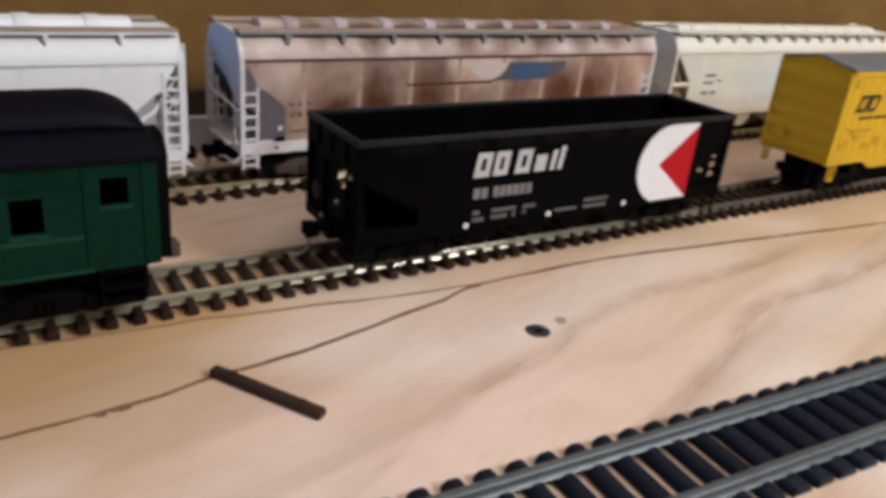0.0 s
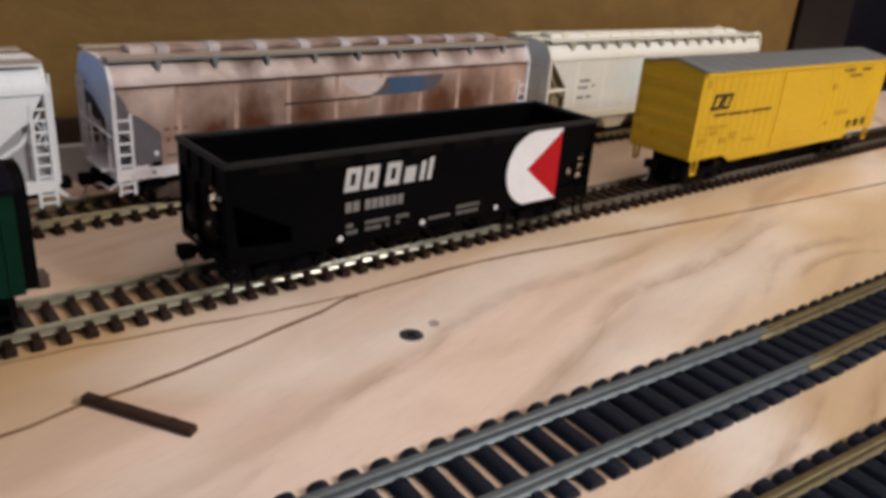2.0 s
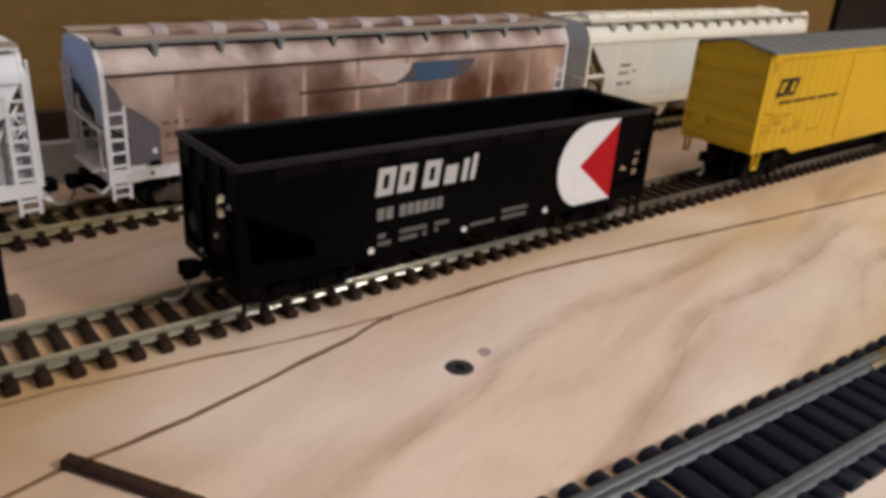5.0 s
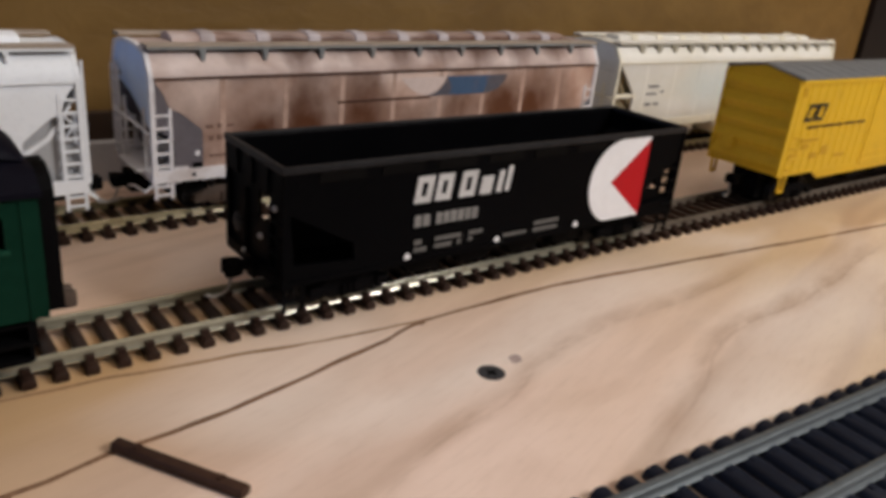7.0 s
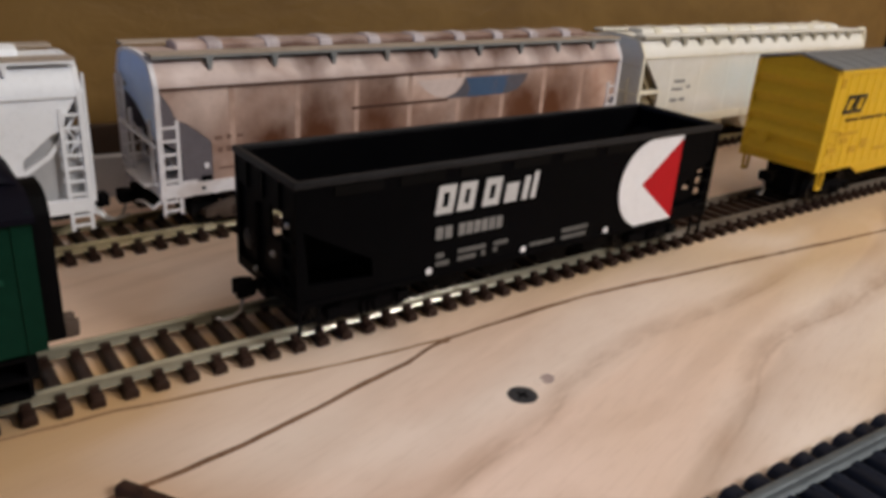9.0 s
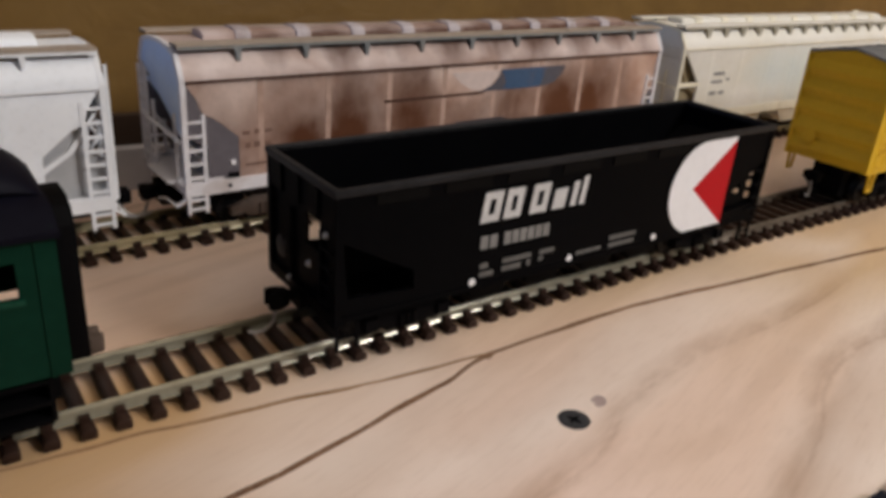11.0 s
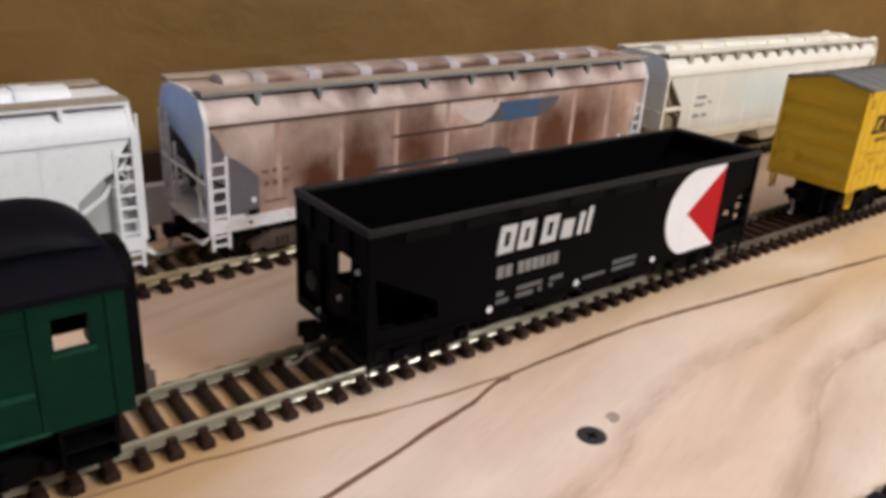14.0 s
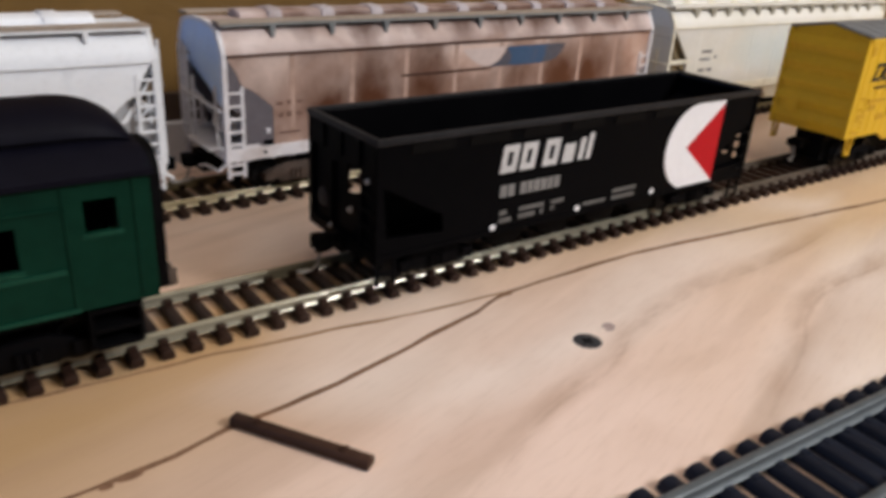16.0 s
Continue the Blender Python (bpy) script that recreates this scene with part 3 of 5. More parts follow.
def track(label, path, pitch, tie, rail_sections, first=0.0):
    t = thing("model_track", 0, 0, 0, 0, label, "railway track", "model tracks on the board")
    for k, (lo, hi, material, lab) in enumerate(rail_sections):
        some = [p for p in path if lo <= p[0] <= hi]
        for side in (-1, 1):
            bm = bmesh.new()
            rail_bar(bm, some, side, RAIL_TOP, 8.75, foot=1.65, worn=True)
            part("rail", bm, material, t, lab)
    lengths = [0.0]
    for a, b in zip(path, path[1:]):
        lengths.append(lengths[-1] + math.hypot(b[0] - a[0], b[1] - a[1]))
    s = first
    while s < lengths[-1]:
        k = max(i for i in range(len(path) - 1) if lengths[i] <= s)
        f = (s - lengths[k]) / (lengths[k + 1] - lengths[k])
        a, b = path[k], path[k + 1]
        piece("tie", tie, t, a[0] + (b[0] - a[0]) * f, a[1] + (b[1] - a[1]) * f, 0.0, math.degrees(a[2] + (b[2] - a[2]) * f) + random.uniform(-0.6, 0.6))
        s += pitch
    return t


MID_Y, MID_SLOPE = 194.2, 0.0605
TRACK_Y, TRACK_SLOPE = 195.7, 0.0625
FRONT_Y, FRONT_SLOPE = 87.5, -0.004
REAR_Y, REAR_SLOPE, REAR_SLOPE_FAR, REAR_BEND = 271.8, 0.0963, 0.070, 280.0
RAIL_TOP, FRONT_TOP = 5.0, 4.6
TIE_A = tie_mesh("tie", TIE_BROWN, 3.2, 27.4, 2.5, 8.75, 0.9, 1.25)
TIE_B = tie_mesh("tie", TIE_BLACK, 5.1, 29.4, 2.3, 8.75, 1.6, 0.25, 2.35)
TIE_C = tie_mesh("tie", TIE_BLACK, 6.0, 29.4, 2.3, 8.75, 1.8, 0.25, 2.35)


def rear_y(x):
    bend = REAR_Y + REAR_SLOPE * REAR_BEND
    return REAR_Y + REAR_SLOPE * x if x < REAR_BEND else bend + REAR_SLOPE_FAR * (x - REAR_BEND)


MID_JOINT = 229.0
mid_path = straight(-200, TRACK_Y - 200 * TRACK_SLOPE, TRACK_SLOPE, MID_JOINT - 0.3) + straight(MID_JOINT + 0.3, TRACK_Y + (MID_JOINT + 0.3) * TRACK_SLOPE, TRACK_SLOPE, 640)
mid_track = track("model track with brown ties and nickel silver rails", mid_path, 6.60, TIE_A, [(-999, MID_JOINT, NICKEL, "nickel silver rail"), (MID_JOINT, 999, DARK_REFLECTING_RAIL, "dull brown rail with dark reflections in its colour")], 4.6)
for side in (-1, 1):
    bm = bmesh.new()
    prism(bm, [(-2.0, 2.6), (2.0, 2.6), (2.0, 3.0), (1.45, 3.4), (1.4, 4.4), (-1.4, 4.4), (-1.45, 3.4), (-2.0, 3.0)], MID_JOINT - 5.5, MID_JOINT + 5.5, "x")
    joiner = part("rail_joiner", bm, JOINER_GREY, mid_track, "dull grey rail joiner", bevel=0.15)
    joiner.matrix_basis = pose(0, (TRACK_Y + side * 8.75) * MM, 0) @ pose(0, 0, 0, 0, 0, math.degrees(math.atan(TRACK_SLOPE)))
rear_path = [(x, rear_y(x), math.atan(REAR_SLOPE if x < REAR_BEND else REAR_SLOPE_FAR)) for x in range(-200, 641, 20)]
track("rear model track with brown ties and tarnished nickel rails", rear_path, 6.68, TIE_A, [(-999, 999, REAR_RAIL, "tarnished nickel rail")], 1.9)
FRONT_BEND = 213.3


def front_y(x):
    return FRONT_Y + FRONT_SLOPE * x if x < FRONT_BEND else FRONT_Y + FRONT_SLOPE * FRONT_BEND + 0.026 * (x - FRONT_BEND)


def front_run(lo, hi):
    n = max(1, int((hi - lo) / 40))
    xs = [lo + (hi - lo) * k / n for k in range(n + 1)]
    return [(x, front_y(x), math.atan(FRONT_SLOPE if x < FRONT_BEND else 0.026)) for x in xs]


front = thing("model_track", 0, 0, 0, 0, "front model track with black ties, grey rails and brass rails", "railway track", "model tracks on the board")
for side in (-1, 1):
    joint = 213.0 if side > 0 else 210.0
    for lo, hi, material, lab in ((0.0, joint, STEEL, "dull grey steel rail"), (joint + 0.6, 420.0, BRASS, "tarnished brass rail")):
        bm = bmesh.new()
        rail_bar(bm, front_run(lo, hi), side, FRONT_TOP, 8.75, 1.08, 1.15, 1.95)
        part("rail", bm, material, front, lab)
    bm = bmesh.new()
    y = front_y(joint) + side * 8.75
    prism(bm, [(y - 2.3, 2.0), (y + 2.3, 2.0), (y + 2.3, 2.8), (y + 1.25, 3.2), (y + 1.25, 4.3), (y - 1.25, 4.3), (y - 1.25, 3.2), (y - 2.3, 2.8)], joint - 5, joint + 8, "x")
    part("rail_joiner", bm, JOINER_BRASS, front, "brass rail joiner", bevel=0.15)
for k in range(57):
    x = 0.2 + 7.4 * k
    piece("tie", TIE_B if x < 130 else TIE_C, front, x, front_y(x), 0.0, (0.0 if x < FRONT_BEND else 1.5) + random.uniform(-0.5, 0.5))
edge = thing("model_track", 0, 0, 0, 0, "model track at the board edge with brass rails", "railway track", "model tracks on the board")
EDGE_Y, EDGE_SLOPE = 45.6, -0.036
for side in (-1, 1):
    bm = bmesh.new()
    rail_bar(bm, straight(0, EDGE_Y, EDGE_SLOPE, 420, 60), side, FRONT_TOP, 8.75, 0.95, 1.1, 1.85)
    part("rail", bm, BRASS, edge, "tarnished brass rail")
for k in range(57):
    piece("tie", TIE_C, edge, 1.6 + 7.4 * k, EDGE_Y + EDGE_SLOPE * (1.6 + 7.4 * k), 0.0, -2.06 + random.uniform(-0.5, 0.5))


# ---- parts that the cars share ----
def wheelset(parent, x, base):
    bm = bmesh.new()
    r = 4.75
    rod(bm, (x, -12.4, base + r), (x, 12.4, base + r), 0.9, 10)
    for s in (-1, 1):
        lathe(bm, [(s * 7.3, 2.0), (s * 7.3, r + 0.65), (s * 8.0, r + 0.6), (s * 8.15, r), (s * 9.9, r), (s * 9.9, 3.9), (s * 9.4, 3.6), (s * 9.4, 2.2), (s * 10.1, 1.7)], (x, 0, base + r), "y", 26)
    part("wheelset", bm, WHEEL, parent, "dark metal wheels on an axle")


def truck(parent, x, base, material):
    """A two-axle freight truck: arched side frames with springs and journal boxes, a bolster, two wheelsets."""
    bm = bmesh.new()
    bx(bm, x - 2.2, x + 2.2, -11.5, 11.5, base + 4.4, base + 7.2)
    lathe(bm, [(0, 3.0), (1.0, 3.0)], (x, 0, base + 7.2), "z", 16)
    tr = part("truck", bm, material, parent, bevel=0.25)
    for s in (-1, 1):
        bm = bmesh.new()
        y0, y1 = sorted((s * 10.9, s * 12.9))
        arch = [(-12.2, 5.6), (-12.2, 3.6), (-8.2, 3.6), (-5.4, 1.9), (5.4, 1.9), (8.2, 3.6), (12.2, 3.6), (12.2, 5.6), (9.0, 6.4), (4.2, 8.2), (-4.2, 8.2), (-9.0, 6.4)]
        prism(bm, [(x + a, base + b) for a, b in arch], y0, y1, "y")
        for k in (-1, 1):
            bx(bm, x + k * 10.0 - 1.7, x + k * 10.0 + 1.7, min(s * 12.7, s * 13.9), max(s * 12.7, s * 13.9), base + 3.3, base + 6.2)
        for k in (-1.7, 0, 1.7):
            rod(bm, (x + k, s * 13.2, base + 2.6), (x + k, s * 13.2, base + 6.0), 0.75, 8)
        part("side_frame", bm, material, tr, bevel=0.3)
    for k in (-10.0, 10.0):
        wheelset(tr, x + k, base)
    return tr


def coupler(parent, x, s, base, material, pin=True):
    """A knuckle coupler at height 10 over the rail, its head pointing along s."""
    bm = bmesh.new()
    z = base + 9.9
    bx(bm, min(x - s * 6, x + s * 2.5), max(x - s * 6, x + s * 2.5), -1.2, 1.2, z - 1.1, z + 1.1)
    head = [(2.0, -1.6), (4.6, -2.8), (6.8, -2.6), (7.2, -1.2), (5.6, -0.6), (5.4, 0.6), (7.0, 1.2), (6.6, 2.4), (4.8, 2.6), (2.0, 1.4)]
    prism(bm, [(x + s * a, b) for a, b in head], z - 1.9, z + 1.9, "z")
    head_ob = part("coupler", bm, material, parent, "knuckle coupler", bevel=0.3)
    if not pin:
        return
    bm = bmesh.new()
    run = [(4.6, 0.8, -1.6), (4.8, 0.4, -4.0), (5.8, -0.4, -5.8), (8.0, -1.2, -6.8), (10.8, -2.0, -6.4), (12.4, -2.4, -5.4)]
    for a, b in zip(run, run[1:]):
        rod(bm, (x + s * a[0], a[1], z + a[2]), (x + s * b[0], b[1], z + b[2]), 0.45, 7)
    part("trip_pin", bm, PIN_METAL, head_ob, "curved grey metal trip pin")


def bars(parent, y, rows, material, name="lettering", depth=0.12, slant=0.0):
    """Plain bars on a side at y (facing -y); rows of x0, x1, z0, z1."""
    bm = bmesh.new()
    for x0, x1, z0, z1 in rows:
        k = slant * (z1 - z0)
        prism(bm, [(x0, z0), (x1, z0), (x1 + k, z1), (x0 + k, z1)], y - depth, y + 0.3, "y")
    return part(name, bm, material, parent)


def ladder(parent, x0, x1, y, z0, z1, rungs, material, r=0.42, name="ladder"):
    bm = bmesh.new()
    for x in (x0, x1):
        bx(bm, x - r, x + r, y - r * 0.8, y + r * 0.8, z0, z1)
    for k in range(rungs):
        z = z0 + (z1 - z0) * (k + 0.5) / rungs
        bx(bm, x0, x1, y - r * 0.7, y + r * 0.7, z - r * 0.75, z + r * 0.75)
    return part(name, bm, material, parent)




# ---- the black open hopper ----
def open_hopper(x, y, turn):
    t = thing("hopper_car", x, y, RAIL_TOP, turn, "black open-top model hopper car with white lettering and red triangle", "model railcar", "model railway cars")
    H, W, B = 75.5, 16.9, -RAIL_TOP
    z0, z1 = 14.8 + B, 44.8 + B
    for s in (-1, 1):
        bm = bmesh.new()
        ya, yb = sorted((s * (W - 0.9), s * W))
        cut = [(-73.6, 33.4 + B), (-55.6, 23.6 + B), (-55.2, 18.9 + B), (-72.2, 20.2 + B)]
        # the sheet is built in strips round the two slanted openings
        def strip(poly):
            prism(bm, poly, ya, yb, "y")
        strip([(-55.2, z0), (55.2, z0), (55.2, z1), (-55.2, z1)])
        for m in (-1, 1):
            def q(p):
                return (p[0] * -m, p[1])
            a, b, c, d = cut
            strip([q(p) for p in ((-H, a[1]), a, b, (-55.2, b[1]), (-55.2, z1), (-H, z1))])
            strip([q(p) for p in ((-H, z0), (-55.2, z0), c, d, (-H, d[1]))])
            strip([q(p) for p in ((-H, d[1]), d, a, (-H, a[1]))])
            strip([q(p) for p in (c, (-55.2, z0 + 3.5), (-55.2, b[1]), b)])
        side = part("side_sheet", bm, BLACK, t)
        yy = sorted((s * (W - 0.1), s * (W + 0.3)))
        for k in range(6):
            bm = bmesh.new()
            bx(bm, -66 + k * 17.6, -66 + k * 17.6 + 13.0, yy[0], yy[1], z1 - 4.0, z1 - 1.6)
            part("stiffener_plate", bm, BLACK_PLATE, side, bevel=0.2)
        bm = bmesh.new()
        yy = sorted((s * (W - 0.3), s * (W + 0.25)))
        bx(bm, -H, H, yy[0], yy[1], z0 - 0.2, z0 + 1.2)
        part("side_sill", bm, BLACK, t, bevel=0.2)
        for k in (-H + 0.9, H - 0.9):
            bm = bmesh.new()
            yy = sorted((s * (W - 1.6), s * (W + 0.35)))
            bx(bm, k - 0.9, k + 0.9, yy[0], yy[1], z0 - 0.6, z1 - 0.4)
            part("corner_post", bm, BLACK, t, bevel=0.2)
    bm = bmesh.new()
    o, i = W + 0.5, W - 0.9
    e, f = H + 0.5, H - 1.0
    outer = [(-e, -o), (e, -o), (e, o), (-e, o)]
    inner = [(-f, -i), (f, -i), (f, i), (-f, i)]
    vs = [[bm.verts.new((p[0], p[1], h)) for p in ring] for ring, h in ((outer, z1 - 1.3), (outer, z1 + 0.5), (inner, z1 + 0.5), (inner, z1 - 1.3))]
    for a, b in ((0, 1), (1, 2), (2, 3), (3, 0)):
        for k in range(4):
            bm.faces.new((vs[a][k], vs[a][(k + 1) % 4], vs[b][(k + 1) % 4], vs[b][k]))
    bmesh.ops.recalc_face_normals(bm, faces=bm.faces[:])
    part("top_chord", bm, BLACK_WORN, t, "worn black top rim", bevel=0.35)
    for s in (-1, 1):
        bm = bmesh.new()
        bx(bm, *sorted((s * (H - 0.9), s * (H - 0.1))), -W + 0.9, W - 0.9, 36.6 + B, z1 - 0.5)
        end = part("end_sheet", bm, BLACK, t, bevel=0.2)
        for ya, yb, za, zb in ((-W + 0.9, W - 0.9, 16.0, 27.8), (-1.2, W - 0.9, 27.8, 36.8), (-W + 0.9, -7.8, 27.8, 36.8), (-7.8, -1.2, 35.2, 36.8)) if s < 0 else ((9.0, W - 0.9, 16.0, 36.8),):
            bm = bmesh.new()
            bx(bm, *sorted((s * (H - 1.9), s * (H - 1.1))), ya, yb, za + B, zb + B)
            part("end_panel", bm, BLACK, end)
        for k in (-9, 0, 9):
            bm = bmesh.new()
            bx(bm, *sorted((s * (H - 0.2), s * (H + 0.6))), k - 0.8, k + 0.8, 37.0 + B, z1 - 1.5)
            part("end_rib", bm, BLACK, end, bevel=0.2)
        bm = bmesh.new()
        prism(bm, [(s * (H - 0.5), 38.0 + B), (s * (H - 0.5), 37.2 + B), (s * 40.0, 15.0 + B), (s * 40.0, 15.8 + B)], -W + 0.9, W - 0.9, "y")
        part("slope_sheet", bm, BLACK_DULL, t)
        bm = bmesh.new()
        bx(bm, *sorted((s * (H - 3.0), s * H)), -W, W, 13.6 + B, 16.6 + B)
        bx(bm, *sorted((s * 40, s * (H + 1.0))), -2.2, 2.2, 11.6 + B, 15.8 + B)
        part("end_sill", bm, BLACK, t, bevel=0.25)
        for k in (-9.6 if s < 0 else -5.2, 5.2):
            bm = bmesh.new()
            rod(bm, (s * (H - 0.8), k, 16.0 + B), (s * (H - 0.8), k, 34.0 + B), 0.75, 8)
            part("end_post", bm, BLACK, t)
        ladder_x = s * (H - 0.6)
        for k in range(4):
            z = 18.5 + B + k * 4.2
            bm = bmesh.new()
            rod(bm, (ladder_x + s * 0.9, -W + 0.8, z), (ladder_x + s * 0.9, -W + 6.0, z), 0.38, 6)
            rod(bm, (ladder_x + s * 0.9, -W + 0.8, z), (ladder_x - s * 0.2, -W + 0.8, z), 0.38, 6)
            rod(bm, (ladder_x + s * 0.9, -W + 6.0, z), (ladder_x - s * 0.2, -W + 6.0, z), 0.38, 6)
            part("grab_iron", bm, BLACK, t)
        for k in range(4 if s > 0 else 0):
            z = 18.5 + B + k * 4.2
            bm = bmesh.new()
            rod(bm, (s * (H - 7.0), -W - 0.7, z), (s * (H - 1.0), -W - 0.7, z), 0.36, 6)
            part("grab_iron", bm, BLACK, t)
        ladder(t, *sorted((s * (H - 6.0), s * (H - 1.0))), -W + 0.4, 7.6 + B, 14.0 + B, 1, BLACK_DULL, 0.4, "step")
        bm = bmesh.new()
        lathe(bm, [(s * 0.0, 1.6), (s * 0.5, 2.6), (s * 0.9, 2.6), (s * 1.1, 1.9)], (s * (H + 0.2), 7.5 if s < 0 else -7.5, 24.0 + B), "x", 18)
        part("brake_wheel", bm, BLACK_WORN, t)
        if s < 0:
            for k, z in ((-12.8, 34.0), (-4.8, 24.3), (5.2, 16.6)):
                bm = bmesh.new()
                lathe(bm, [(0.0, 0.85), (s * 0.5, 0.8), (s * 0.9, 0.4)], (s * (H - 0.2), k, z + B), "x", 14)
                part("bolt", bm, PIN_METAL, t, "small grey bolt head")
        else:
            bm = bmesh.new()
            rod(bm, (s * (H - 6.5), 3.5, 23.0 + B), (s * (H - 6.5), 12.0, 23.0 + B), 2.6, 14)
            part("brake_cylinder", bm, BLACK_WORN, t, bevel=0.3)
        coupler(t, s * (H + 1.0), s, 0, BLACK_DULL)
        truck(t, s * 54.0, 0, TRUCK_BLACK)
    for a, b in ((-38, -20), (-19, -1), (1, 19), (20, 38)):
        bm = bmesh.new()
        prism(bm, [(a, 15.5 + B), (b, 15.5 + B), (b - 4, 8.5 + B), (a + 4, 8.5 + B)], -W + 5, W - 5, "y")
        part("hopper_bay", bm, BLACK_DULL, t, bevel=0.4)
    # gusset behind one slanted opening, pierced by a small triangle and three ladder holes
    bm = bmesh.new()
    ga, gb = -W + 1.3, -W + 1.9
    for poly in ([(54.5, 17.5), (62.4, 17.5), (62.4, 35.0), (54.5, 35.0)], [(62.4, 17.5), (66.8, 17.5), (66.8, 23.8), (62.4, 24.2)], [(62.4, 24.2), (65.6, 28.6), (65.6, 35.0), (62.4, 35.0)], [(66.8, 23.8), (66.8, 35.0), (65.6, 35.0), (65.6, 28.6)],
                 [(66.8, 17.5), (69.3, 17.5), (69.3, 35.0), (66.8, 35.0)], [(72.6, 17.5), (74.6, 17.5), (74.6, 35.0), (72.6, 35.0)], [(69.3, 17.5), (72.6, 17.5), (72.6, 21.6), (69.3, 21.6)],
                 [(69.3, 24.0), (72.6, 24.0), (72.6, 25.2), (69.3, 25.2)], [(69.3, 27.6), (72.6, 27.6), (72.6, 28.9), (69.3, 28.9)], [(69.3, 31.3), (72.6, 31.3), (72.6, 35.0), (69.3, 35.0)]):
        prism(bm, [(a, b + B) for a, b in poly], ga, gb, "y")
    bmesh.ops.remove_doubles(bm, verts=bm.verts[:], dist=0.01)
    part("gusset", bm, BLACK, t, "pierced black corner gusset")
    # plate added to block light through the slanted openings
    bm = bmesh.new()
    bx(bm, -67.5, 67.5, -0.8, 0.8, 11.8 + B, 33.0 + B)
    part("centre_backing", bm, BLACK_DULL, t, bevel=0.2)
    y = -W - 0.02
    # the large word as a row of plain slanted shapes, three of them hollow
    lo, hi = 31.8 + B, 39.2 + B

    def leaning(x0, x1, za, zb):
        return [(x0 + 0.14 * (za - lo), za), (x1 + 0.14 * (za - lo), za), (x1 + 0.14 * (zb - lo), zb), (x0 + 0.14 * (zb - lo), zb)]
    bm = bmesh.new()
    for x0, x1 in ((-37.8, -32.4), (-31.0, -25.8), (-22.8, -17.4)):
        for q in (leaning(x0, x1, lo, lo + 1.8), leaning(x0, x1, hi - 1.8, hi), leaning(x0, x0 + 1.8, lo + 1.8, hi - 1.8), leaning(x1 - 1.8, x1, lo + 1.8, hi - 1.8)):
            prism(bm, q, y - 0.12, y + 0.3, "y")
    for x0, x1, top in ((-15.4, -11.2, 37.0 + B), (-9.2, -7.4, 38.2 + B), (-6.0, -4.4, 39.2 + B)):
        prism(bm, leaning(x0, x1, lo, top), y - 0.12, y + 0.3, "y")
    part("lettering", bm, DECAL_WORD, t)
    bars(t, y, [(-37.0, -34.8, 25.0 + B, 28.3 + B), (-34.2, -32.0, 25.0 + B, 28.3 + B)] + [(-29.8 + k * 2.5, -27.8 + k * 2.5, 25.0 + B, 28.3 + B) for k in range(6)], DECAL_GREY)
    bars(t, y, [(-36.6, -34.2, 19.8 + B, 21.2 + B), (-36.6, -32.4, 17.6 + B, 18.9 + B), (-29.6, -20.4, 20.0 + B, 21.2 + B), (-29.6, -23.6, 17.8 + B, 19.1 + B), (-21.6, -20.4, 17.8 + B, 19.4 + B), (-17.6, -12.6, 20.0 + B, 21.2 + B), (-17.6, -16.2, 18.2 + B, 19.4 + B),
                (-4.2, 5.0, 17.2 + B, 18.2 + B), (8.0, 18.4, 19.2 + B, 20.4 + B), (8.0, 18.0, 17.0 + B, 18.2 + B)], DECAL_DIM)
    for k in (-38.6, -6.6, 26.6):
        bm = bmesh.new()
        lathe(bm, [(-0.18, 0.95), (0.1, 0.95)], (k, y, 16.8 + B), "y", 18)
        part("white_spot", bm, DECAL_WHITE, t)
    bm = bmesh.new()
    cz, r, cx = 29.2 + B, 14.1, 44.4
    arc = [(cx + r * math.cos(a), cz + r * math.sin(a)) for a in [math.pi / 2 + math.pi * k / 28 for k in range(29)]]
    prism(bm, [(57.1, cz + r), *arc, (57.1, cz - r), (57.1, cz - 13.1), (40.3, cz), (57.1, cz + 13.1)], y - 0.12, y + 0.05, "y")
    part("emblem", bm, DECAL_WHITE, t, "white rounded emblem")
    bm = bmesh.new()
    prism(bm, [(40.3, cz), (57.1, cz - 13.1), (57.1, cz + 13.1)], y - 0.12, y + 0.05, "y")
    part("emblem", bm, DECAL_RED, t, "red triangular emblem")
    return t


